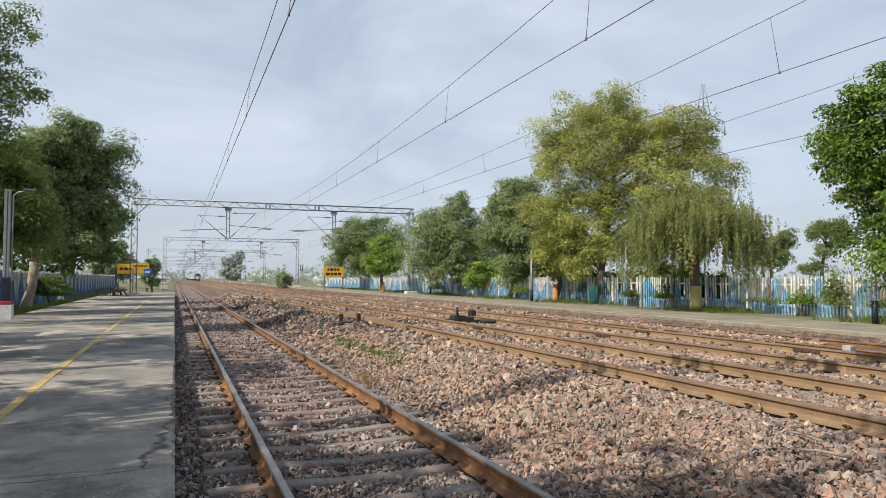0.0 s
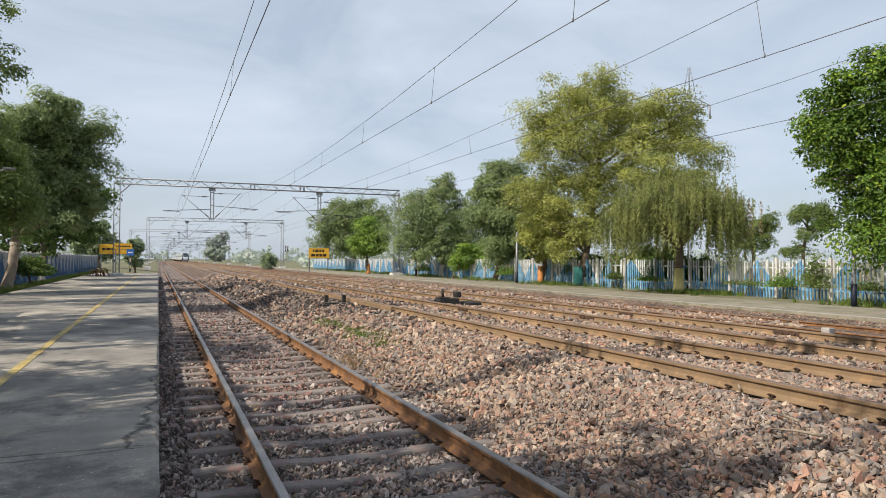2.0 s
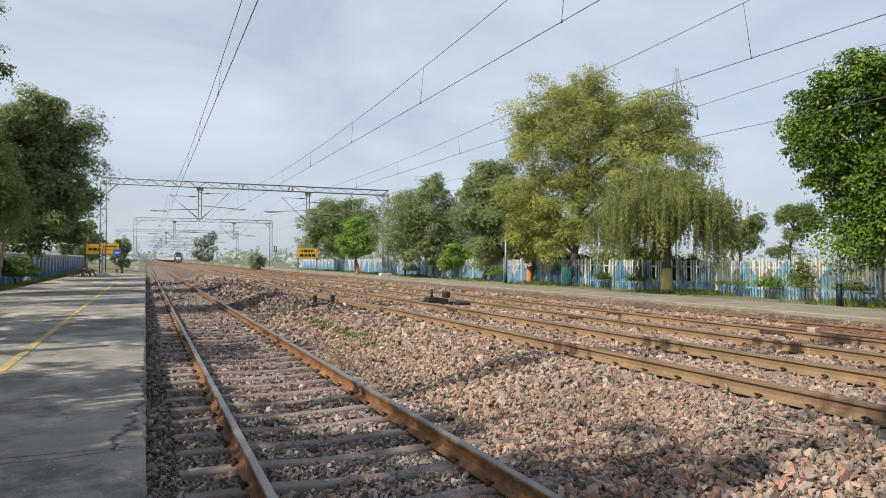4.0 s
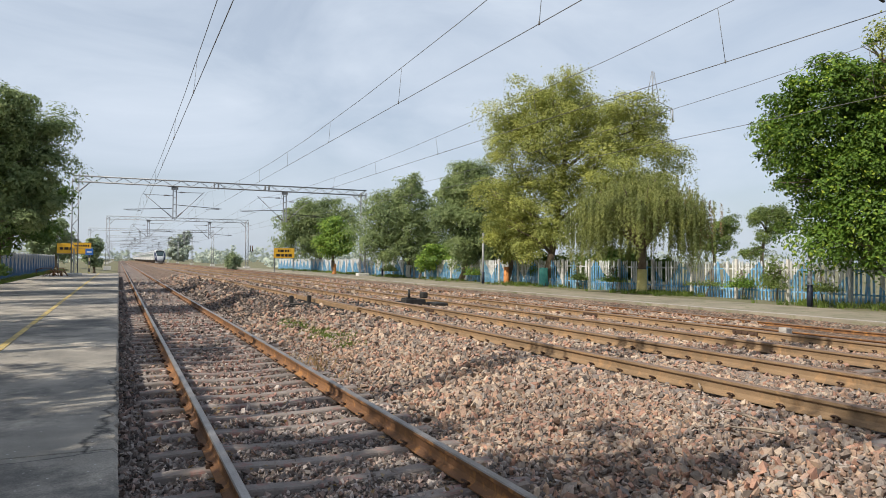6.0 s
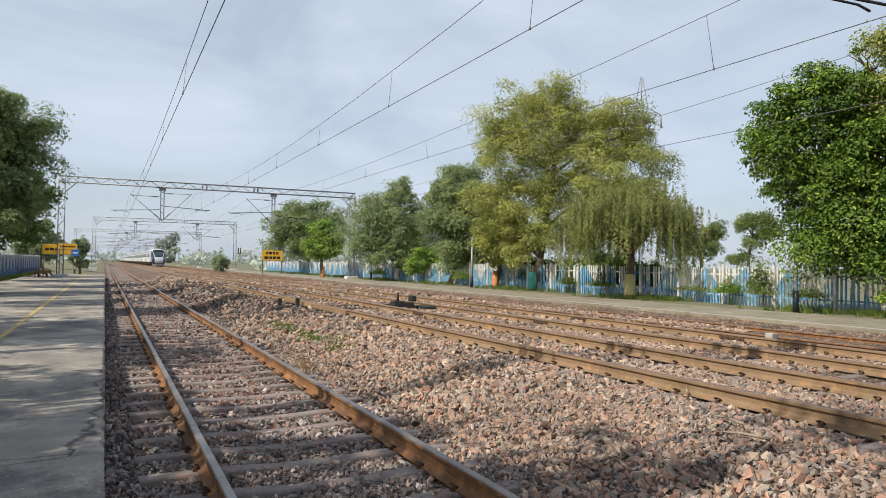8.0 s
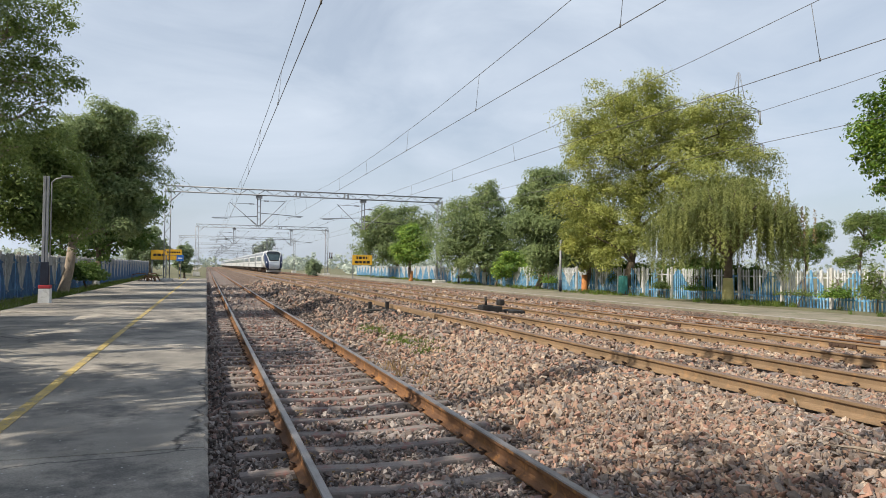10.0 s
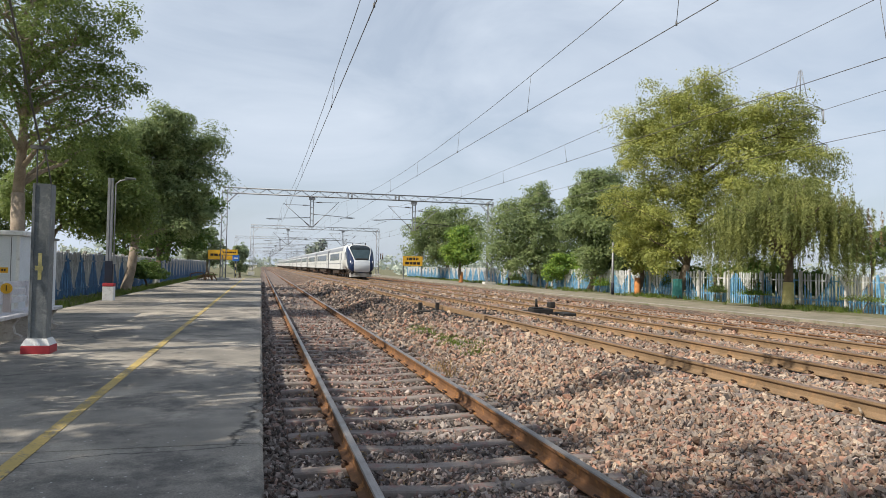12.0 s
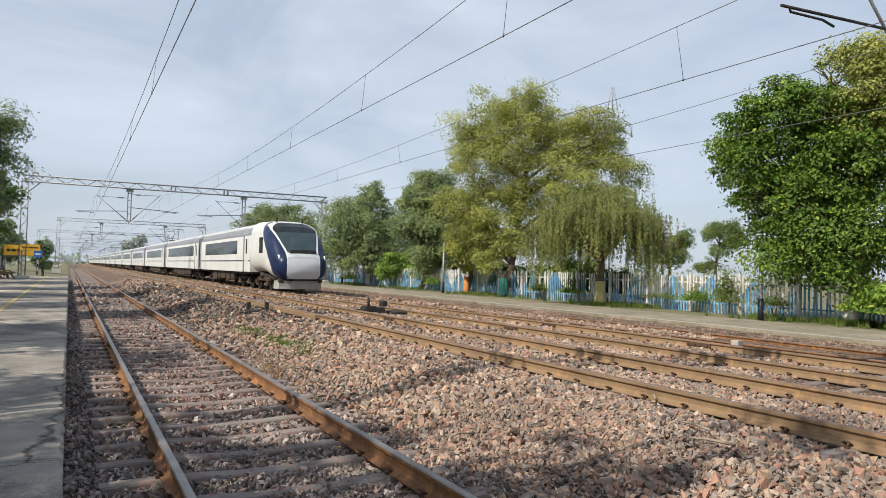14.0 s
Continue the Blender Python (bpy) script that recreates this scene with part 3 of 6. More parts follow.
def build_portal(y, xl, xr, drops, label, ztop=8.3):
    thing = empty("overhead_line_portal", pose(0, 0, 0), label, "railway gantry", "portals over the tracks")
    for x in (xl, xr):
        bm = bmesh.new()
        lattice(bm, (x, y, 0.3), (x, y, ztop - 0.25), (1, 0, 0), (0, 1, 0), 0.46, 0.34, 0.62)
        leg = part("leg", bm, M_steel, thing)
        part("footing", box(x - 0.55, x + 0.55, y - 0.45, y + 0.45, -0.3, 0.34, 0.04), M_band_white, leg, "whitewashed concrete footing")
    bm = bmesh.new()
    lattice(bm, (xl - 0.23, y, ztop - 0.24), (xr + 0.23, y, ztop - 0.24), (0, 0, 1), (0, 1, 0), 0.48, 0.44, 0.75)
    for s, x in ((1, xl), (-1, xr)):
        for o in (-0.2, 0.2):
            add_tube(bm, [(x + s * 0.23, y + o, ztop - 1.3), (x + s * 1.05, y + o, ztop - 0.48)], 0.035, 4)
            add_tube(bm, [(x - s * 0.23, y + o, ztop), (x + s * 0.6, y + o, ztop - 0.75)], 0.025, 4)
    for f in (0.44, 0.62):
        x = xl + (xr - xl) * f
        for o in (0, 0.35):
            add_box(bm, x + o - 0.04, x + o + 0.04, y - 0.25, y + 0.25, ztop - 0.52, ztop + 0.03)
    part("beam", bm, M_steel, thing)
    for x, sides, tr in drops:
        drop_bracket(thing, x, y, ztop - 0.5, sides, tr)
    return thing


T = TRACKS
D1 = (4.3, (-1, 1), {-1: T[0], 1: T[1]})
D2 = (13.75, (-1, 1), {-1: T[2], 1: T[3]})
PORTALS = [(7.1, -3.26, 21.3), (64.0, -3.26, 21.3), (122.5, -1.63, 19.9), (173.0, -6.0, 20.2), (228.0, -3.3, 20.5), (285.0, -3.3, 20.5), (342.0, -3.3, 20.5), (400.0, -3.3, 20.5)]
for i, (py, xl, xr) in enumerate(PORTALS):
    build_portal(py, xl, xr, [D1, D2], "grey lattice steel portal carrying overhead wires across the tracks")


STAG, MID, RISE = (-0.12, -0.14, 0.25, 0.3), (0.55, 0.62, 0.55, 0.6), (0.78, 0.92, 0.72, 0.8)


WIRES = [(1.667, 0.0), (6.99, 0.29), (11.25, 0.18), (16.1, -0.04)]


def build_wires():
    edges = [-51.0] + [p[0] for p in PORTALS]
    for k, (cx, z) in enumerate(WIRES):
        cz = z + 5.6
        thing = empty("overhead_wire", pose(0, 0, 0), "thin dark contact wire hung from a sagging messenger wire", "overhead wire", "overhead wires")
        contact, messenger = [], []
        for i, (a, b) in enumerate(zip(edges, edges[1:])):
            s0, s1 = (STAG[k], -STAG[k]) if i % 2 else (-STAG[k], STAG[k])
            n = 8
            for j in range(n):
                t = j / n
                y, x = a + (b - a) * t, cx + (s0 + (s1 - s0) * t) 
                e = MID[k] + RISE[k] * (2 * t - 1) ** 2
                contact.append((x, y, cz))
                messenger.append((cx, y, cz + e))
                t2 = (j + 0.5) / n
                y2, x2 = a + (b - a) * t2, cx + (s0 + (s1 - s0) * t2) 
                if y2 < 200 and y2 > 0:
                    e2 = MID[k] + RISE[k] * (2 * t2 - 1) ** 2
                    bm = tube([(x2, y2, cz - 0.02), (x2, y2, cz + 0.05)], 0.018, 5)
                    part("dropper", add_tube(bm, [(x2, y2, cz), (cx, y2, cz + e2)], 0.006, 4), M_wire, thing)
        part("contact_wire", tube(contact, 0.009, 5), M_wire, thing)
        part("messenger_wire", tube(messenger, 0.008, 5), M_wire, thing)


build_wires()


# ---- joints and switch gear on the rails ----
def fishplate(x, y, z):
    thing = empty("rail_joint", pose(x, y, z), "bolted steel fishplate joint on a rail", "rail joint", "rail joints")
    for s in (-1, 1):
        lo, hi = sorted((s * 0.010, s * 0.034))
        plate = part("plate", box(lo, hi, -0.32, 0.32, -0.125, -0.05, 0.006), M_clip, thing)
        for k in (-0.24, -0.08, 0.08, 0.24):
            lo, hi = sorted((s * 0.034, s * 0.06))
            part("bolt", tube([(lo, k, -0.088), (hi, k, -0.088)], 0.02, 6), M_clip, plate)


for k, s, y in ((1, 1, 17.4), (2, -1, 15.2), (2, 1, 15.9), (2, 1, 10.6), (0, 1, 16.0), (0, -1, 15.6)):
    fishplate(TRACKS[k][0] + s * HALF, y, TRACKS[k][1])


def switch_plates():
    thing = empty("switch_gear", pose(0, 0, 0), "dark greasy slide plates and switch blade beside a rail", "rail switch")
    cx, z = TRACKS[1]
    for i in range(12):
        y = 18.0 + i * 0.6
        part("slide_plate", box(cx - HALF - 0.34, cx - HALF - 0.08, y - 0.12, y + 0.12, z - 0.2, z - 0.145, 0.01), M_iron, thing)
        part("timber", box(cx - HALF - 0.62, cx + HALF + 0.6, y - 0.13, y + 0.13, z - 0.32, z - 0.178, 0.01), M_iron, thing, "dark oiled sleeper")
    part("switch_blade", box(cx - HALF - 0.15, cx - HALF - 0.09, 18.0, 25.0, z - 0.145, z - 0.02, 0.01), M_rail_grey, thing)
    part("stretcher_rod", tube([(cx - HALF - 1.0, 22.3, z - 0.16), (cx + HALF + 1.2, 22.3, z - 0.16)], 0.03, 8), M_iron, thing)


switch_plates()


def isolator(x, y):
    thing = empty("line_isolator", pose(x, y, 0), "grey pole-mounted isolator on a bracket beside the portal leg", "isolator")
    part("bracket", box(0.23, 1.1, -0.04, 0.04, 2.9, 3.0), M_steel, thing)
    part("brace", tube([(0.25, 0, 2.2), (1.0, 0, 2.9)], 0.03, 6), M_steel, thing)
    for k in range(2):
        part("insulator", tube([(0.6 + 0.35 * k, 0, 3.0), (0.6 + 0.35 * k, 0, 3.5), (0.6 + 0.35 * k, 0, 3.95)], [0.12, 0.08, 0.12], 8), M_insul, thing)


isolator(19.9, 122.5)
# ---- trees ----
def leaf_mesh(name, pos, out, size, seed, long=1.7, droop=0.0):
    """One folded four-sided leaf at every place, turned mostly outwards and up."""
    r = np.random.RandomState(seed)
    n = len(pos)
    nor = out * 0.6 + np.array([0, 0, 0.5]) + r.normal(0, 0.55, (n, 3))
    nor /= np.linalg.norm(nor, axis=1, keepdims=True)
    d = r.normal(0, 1, (n, 3)) + out * 0.4 - np.array([0, 0, droop])
    d -= nor * (d * nor).sum(1, keepdims=True)
    d /= np.linalg.norm(d, axis=1, keepdims=True)
    s = np.cross(nor, d)
    k = (size * r.uniform(0.6, 1.35, n))[:, None]
    v = np.stack([pos - d * k * long / 2, pos + s * k * 0.42 + nor * k * 0.14, pos + d * k * long / 2 - nor * k * 0.1, pos - s * k * 0.42 + nor * k * 0.14], 1)
    return raw_mesh(name, v.reshape(-1, 3), np.arange(4 * n).reshape(n, 4))


def crown_points(lobes, n, seed, per=26, spread=0.3):
    r = np.random.RandomState(seed)
    c = np.array([l[0] for l in lobes])
    rad = np.array([l[1] for l in lobes])
    w = (rad[:, 0] * rad[:, 2])
    k = max(1, n // per)
    which = r.choice(len(lobes), k, p=w / w.sum())
    d = r.normal(0, 1, (k, 3))
    d[:, 2] += 0.25
    d /= np.linalg.norm(d, axis=1, keepdims=True)
    p = c[which] + d * rad[which] * (r.uniform(0.2, 1.0, (k, 1)) ** 0.5)
    sp = spread * r.uniform(0.5, 1.3, (k, 1, 1))
    off = r.normal(0, 1, (k, per, 3)) * sp * np.array([1, 1, 0.7])
    pos = (p[:, None] + off).reshape(-1, 3)
    out = np.repeat(d, per, 0)
    return pos, out


def tri_leaves(name, pos, nor, size, seed, long=1.6, droop=0.3, sides=4):
    """Leaves of four sides (folded) or of three, each facing along its own direction."""
    r = np.random.RandomState(seed)
    n = len(pos)
    nor = nor + r.normal(0, 0.38, (n, 3))
    nor /= np.linalg.norm(nor, axis=1, keepdims=True)
    d = r.normal(0, 1, (n, 3)) - np.array([0, 0, droop])
    d -= nor * (d * nor).sum(1, keepdims=True)
    d /= np.linalg.norm(d, axis=1, keepdims=True)
    w = np.cross(nor, d)
    k = (size * r.uniform(0.6, 1.35, n))[:, None]
    if sides == 3:
        v = [pos - d * k * long / 2 + w * k * 0.45, pos + d * k * long / 2, pos - d * k * long / 2 - w * k * 0.45]
    else:
        v = [pos - d * k * long / 2, pos + w * k * 0.42 + nor * k * 0.14, pos + d * k * long / 2 - nor * k * 0.1, pos - w * k * 0.42 + nor * k * 0.14]
    return raw_mesh(name, np.stack(v, 1).reshape(-1, 3), np.arange(sides * n).reshape(n, sides))


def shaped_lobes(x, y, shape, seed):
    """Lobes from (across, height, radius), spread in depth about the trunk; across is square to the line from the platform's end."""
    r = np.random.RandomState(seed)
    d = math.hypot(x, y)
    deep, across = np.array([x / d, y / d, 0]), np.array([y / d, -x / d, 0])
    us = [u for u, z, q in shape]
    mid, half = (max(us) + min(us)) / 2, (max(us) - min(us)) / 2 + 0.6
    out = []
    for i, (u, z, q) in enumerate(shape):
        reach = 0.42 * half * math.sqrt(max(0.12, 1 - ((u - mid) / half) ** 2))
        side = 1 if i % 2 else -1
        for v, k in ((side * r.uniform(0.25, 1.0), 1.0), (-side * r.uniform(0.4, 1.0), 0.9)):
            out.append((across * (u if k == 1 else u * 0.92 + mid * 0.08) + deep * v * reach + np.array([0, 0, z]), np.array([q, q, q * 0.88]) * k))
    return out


def clump_crown(lobes, n, clump, seed, gaps):
    """Leaf places and facings: ragged domed clumps of leaves over the lobes, dark gaps between them, a thin fill within."""
    r = np.random.RandomState(seed)
    C, R = np.array([l[0] for l in lobes]), np.array([l[1] for l in lobes])
    cs, ds = [], []
    for i, (c, q) in enumerate(zip(C, R)):
        k = max(5, int(4 * math.pi * (q.mean() + 0.1) ** 2 / (clump * clump * 2.5)))
        d = r.normal(0, 1, (k, 3)) + np.array([0, 0, 0.2])
        d /= np.linalg.norm(d, axis=1, keepdims=True)
        far = np.where(r.rand(k, 1) < 0.16, r.uniform(1.1, 1.3, (k, 1)), r.uniform(0.6, 1.06, (k, 1)))
        p = c + d * np.maximum(q - clump * 0.55, q * 0.4) * far
        inside = np.zeros(k, bool)
        for j in range(len(C)):
            if j != i:
                inside |= (((p - C[j]) / R[j]) ** 2).sum(1) < 0.36
        keep = ~inside & (r.rand(k) > gaps)
        cs.append(p[keep])
        ds.append(d[keep])
    cs, ds = np.concatenate(cs), np.concatenate(ds)
    # clumps differ in size, and each takes leaves by its area
    size = clump * np.exp(r.normal(-0.12, 0.42, len(cs)))
    w = size ** 2
    owner = r.choice(len(cs), int(n * 0.9), p=w / w.sum())
    m = len(owner)
    e = r.normal(0, 1, (m, 3)) + (ds * 0.6 + np.array([0, 0, 1.0]))[owner]
    e /= np.linalg.norm(e, axis=1, keepdims=True)
    lean = r.normal(0, 0.3, (len(cs), 3)) + ds * 0.3
    reach = r.uniform(0.72, 1.08, (m, 1)) - 0.45 * (r.rand(m, 1) < 0.2)
    pos = cs[owner] + e * size[owner, None] * np.array([1.0, 1.0, 0.66]) * reach + lean[owner] * size[owner, None] * (r.rand(m, 1) ** 2)
    nor = e + np.array([0, 0, 0.35])
    k = int(n * 0.1)
    w = r.choice(len(C), k, p=R[:, 0] ** 3 / (R[:, 0] ** 3).sum())
    g = r.normal(0, 0.4, (k, 3))
    return np.concatenate([pos, C[w] + g * R[w]]), np.concatenate([nor, g + np.array([0, 0, 0.2])])


def make_lobes(centre, radius, k, seed, fine=1.0):
    r = np.random.RandomState(seed)
    lobes = []
    for i in range(k):
        d = r.normal(0, 1, 3)
        d /= np.linalg.norm(d)
        d *= r.uniform(0.35, 0.8) + (1 - fine) * 0.3
        size = r.uniform(0.28, 0.44) * fine
        c, s = np.array(centre) + d * np.array(radius), np.array(radius) * size * np.array([1, 1, 0.85]) + 0.15
        lobes.append((c, s))
    return lobes


def bumpy(lobes, seed, k=7):
    """Adds smaller knots of foliage on the lobes, for an uneven outline with gaps."""
    r = np.random.RandomState(seed)
    out = []
    for c, s in lobes:
        out.append((c, s * 0.82))
        for _ in range(k):
            d = r.normal(0, 1, 3)
            d /= np.linalg.norm(d)
            q = r.uniform(0.22, 0.45)
            out.append((c + d * s * r.uniform(0.7, 0.95), np.maximum(s * q, 0.2)))
    return out


def tree(x, y, h, rad, z0, leaf, n, size, label, bark=None, band=None, seed=1, lobes=16, centre=(0, 0), girth=0.2, base=0.08, name="tree", spread=0.3, per=26, fine=1.0, shape=None, limbs=(), clump=0.45, gaps=0.12, sides=4, long=1.6):
    thing = empty(name, pose(x, y, base), label, "tree")
    c = (centre[0], centre[1], (z0 + h) / 2)
    R = (rad, rad, (h - z0) / 2)
    L = shaped_lobes(x, y, shape, seed) if shape else make_lobes(c, R, lobes, seed, fine)
    L += [(np.array(p), np.array((q, q, q * 0.7))) for p, q in limbs]
    rnd = random.Random(seed)
    bm = bmesh.new()
    fork = max(1.2, z0 * 0.8 + 0.3)
    top = Vector((centre[0] * 0.4 + rnd.uniform(-0.2, 0.2), centre[1] * 0.4 + rnd.uniform(-0.2, 0.2), fork))
    add_tube(bm, [(0, 0, -0.25), (0, 0, 0.15), top * 0.5 + Vector((rnd.uniform(-0.1, 0.1), rnd.uniform(-0.1, 0.1), 0)), top], [girth * 1.5, girth * 1.1, girth * 0.95, girth * 0.85], 10)
    crest = Vector((c[0], c[1], z0 + (h - z0) * 0.72))
    knee = top.lerp(crest, 0.5) + Vector((rnd.uniform(-0.5, 0.5), rnd.uniform(-0.5, 0.5), 0))
    add_tube(bm, [top - Vector((0, 0, 0.1)), knee, crest], [girth * 0.8, girth * 0.5, girth * 0.15], 8)
    for lc, lr in L[::3] if shape else L:
        e = Vector(lc)
        f = min(0.85, max(0.0, (e.z - rad * 0.35 - fork) / max(0.5, crest.z - fork)))
        root = top.lerp(knee, f * 2) if f < 0.5 else knee.lerp(crest, f * 2 - 1)
        m = root.lerp(e, 0.5) + Vector((rnd.uniform(-0.4, 0.4), rnd.uniform(-0.4, 0.4), rnd.uniform(0, 0.5)))
        add_tube(bm, [root, root.lerp(m, 0.5) + Vector((0, 0, 0.1)), m, e], [girth * 0.42, girth * 0.34, girth * 0.24, girth * 0.08], 6)
        for _ in range(4):
            q = e + Vector([rnd.uniform(-1, 1) * v * 0.8 for v in lr])
            add_tube(bm, [m.lerp(e, 0.6), m.lerp(q, 0.6) + Vector((0, 0, 0.15)), q], [girth * 0.16, girth * 0.1, girth * 0.03], 4)
    trunk = part("trunk", bm, bark or M_bark, thing)
    if band:
        part("painted_band", tube([(0, 0, 0), (0, 0, 0.15), (0, 0, 1.1)], [girth * 1.25, girth * 1.13, girth * 1.03], 12), band, trunk, "lime-washed painted band round the trunk")
    if shape:
        pos, out = clump_crown(L, n, clump, seed + 50, gaps)
        keep = pos[:, 2] > 0.3
        me = tri_leaves("crown", pos[keep], out[keep], size, seed, long, sides=sides)
    else:
        pos, out = crown_points(bumpy(L, seed), n, seed + 50, per, spread * 0.55)
        keep = pos[:, 2] > 0.5
        me = leaf_mesh("crown", pos[keep], out[keep], size, seed)
    mesh_part("crown", me, leaf, thing)
    return thing


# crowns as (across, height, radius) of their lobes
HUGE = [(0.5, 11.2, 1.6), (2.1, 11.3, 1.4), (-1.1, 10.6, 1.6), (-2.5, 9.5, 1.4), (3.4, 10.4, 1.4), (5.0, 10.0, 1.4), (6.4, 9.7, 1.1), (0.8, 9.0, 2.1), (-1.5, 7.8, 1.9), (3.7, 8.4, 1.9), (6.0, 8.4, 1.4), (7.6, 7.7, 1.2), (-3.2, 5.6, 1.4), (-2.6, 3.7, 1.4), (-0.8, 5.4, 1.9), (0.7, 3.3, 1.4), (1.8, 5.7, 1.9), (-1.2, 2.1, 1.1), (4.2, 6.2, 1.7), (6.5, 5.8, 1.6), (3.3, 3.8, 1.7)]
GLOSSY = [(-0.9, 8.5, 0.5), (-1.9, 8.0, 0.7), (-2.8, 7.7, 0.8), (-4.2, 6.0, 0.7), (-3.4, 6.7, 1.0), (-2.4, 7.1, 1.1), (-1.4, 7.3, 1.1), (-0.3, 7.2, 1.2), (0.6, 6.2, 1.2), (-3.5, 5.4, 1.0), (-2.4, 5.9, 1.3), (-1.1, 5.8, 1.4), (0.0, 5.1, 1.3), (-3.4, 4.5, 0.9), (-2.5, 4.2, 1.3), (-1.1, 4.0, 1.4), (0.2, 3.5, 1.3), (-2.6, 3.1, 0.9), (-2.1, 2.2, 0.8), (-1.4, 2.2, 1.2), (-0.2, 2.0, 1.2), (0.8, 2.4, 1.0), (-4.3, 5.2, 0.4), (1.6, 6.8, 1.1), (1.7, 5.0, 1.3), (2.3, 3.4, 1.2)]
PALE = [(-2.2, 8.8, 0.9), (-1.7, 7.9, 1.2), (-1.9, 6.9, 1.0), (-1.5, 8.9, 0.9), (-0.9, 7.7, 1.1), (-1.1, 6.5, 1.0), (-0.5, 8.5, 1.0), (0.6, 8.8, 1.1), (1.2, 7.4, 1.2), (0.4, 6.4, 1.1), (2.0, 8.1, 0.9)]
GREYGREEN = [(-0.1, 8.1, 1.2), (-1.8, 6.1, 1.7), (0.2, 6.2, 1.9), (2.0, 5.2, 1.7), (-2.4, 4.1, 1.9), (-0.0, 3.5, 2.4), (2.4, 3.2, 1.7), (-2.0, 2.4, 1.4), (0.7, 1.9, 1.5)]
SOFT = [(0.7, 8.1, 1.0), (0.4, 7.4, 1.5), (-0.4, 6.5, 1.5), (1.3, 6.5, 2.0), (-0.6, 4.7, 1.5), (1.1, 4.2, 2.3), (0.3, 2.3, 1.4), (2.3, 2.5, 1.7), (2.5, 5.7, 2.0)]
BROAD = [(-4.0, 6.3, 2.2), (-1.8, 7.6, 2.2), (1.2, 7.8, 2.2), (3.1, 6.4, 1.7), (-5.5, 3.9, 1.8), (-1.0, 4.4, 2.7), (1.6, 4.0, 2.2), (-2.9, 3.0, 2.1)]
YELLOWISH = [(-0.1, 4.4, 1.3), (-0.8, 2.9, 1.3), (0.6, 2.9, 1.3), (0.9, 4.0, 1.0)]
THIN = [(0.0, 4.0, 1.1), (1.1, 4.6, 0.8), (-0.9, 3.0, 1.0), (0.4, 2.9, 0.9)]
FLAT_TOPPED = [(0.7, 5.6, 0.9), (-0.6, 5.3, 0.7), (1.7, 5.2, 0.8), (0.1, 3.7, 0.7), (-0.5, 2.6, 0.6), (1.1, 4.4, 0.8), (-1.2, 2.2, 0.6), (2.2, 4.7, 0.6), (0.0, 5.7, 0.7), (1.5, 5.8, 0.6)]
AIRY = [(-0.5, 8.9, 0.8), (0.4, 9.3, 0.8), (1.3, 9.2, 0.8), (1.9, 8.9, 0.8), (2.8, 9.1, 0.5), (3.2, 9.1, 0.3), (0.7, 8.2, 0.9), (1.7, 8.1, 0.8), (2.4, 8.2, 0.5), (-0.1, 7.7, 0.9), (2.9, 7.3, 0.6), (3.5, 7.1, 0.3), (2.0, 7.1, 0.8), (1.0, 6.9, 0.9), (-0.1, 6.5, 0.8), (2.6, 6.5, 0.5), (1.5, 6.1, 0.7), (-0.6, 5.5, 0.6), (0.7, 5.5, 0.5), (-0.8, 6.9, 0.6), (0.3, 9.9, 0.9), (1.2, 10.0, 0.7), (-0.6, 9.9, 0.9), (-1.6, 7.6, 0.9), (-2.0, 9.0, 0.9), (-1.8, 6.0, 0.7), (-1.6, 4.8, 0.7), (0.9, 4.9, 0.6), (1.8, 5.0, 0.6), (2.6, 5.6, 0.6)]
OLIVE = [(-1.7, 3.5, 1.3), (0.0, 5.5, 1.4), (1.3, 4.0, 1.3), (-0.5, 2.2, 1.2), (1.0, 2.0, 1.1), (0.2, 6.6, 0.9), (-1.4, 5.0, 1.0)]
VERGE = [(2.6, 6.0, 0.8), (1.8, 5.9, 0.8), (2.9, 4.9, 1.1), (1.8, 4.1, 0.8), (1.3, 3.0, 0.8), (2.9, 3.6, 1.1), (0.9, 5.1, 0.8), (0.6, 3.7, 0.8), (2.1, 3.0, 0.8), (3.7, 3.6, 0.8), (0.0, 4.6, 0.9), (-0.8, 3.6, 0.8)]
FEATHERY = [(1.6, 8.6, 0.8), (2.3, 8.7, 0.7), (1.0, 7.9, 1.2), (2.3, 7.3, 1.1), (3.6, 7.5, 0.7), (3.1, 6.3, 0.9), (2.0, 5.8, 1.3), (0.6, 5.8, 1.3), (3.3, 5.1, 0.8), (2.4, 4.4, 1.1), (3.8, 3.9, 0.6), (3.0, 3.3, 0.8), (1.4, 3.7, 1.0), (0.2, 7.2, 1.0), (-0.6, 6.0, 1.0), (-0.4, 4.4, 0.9)]


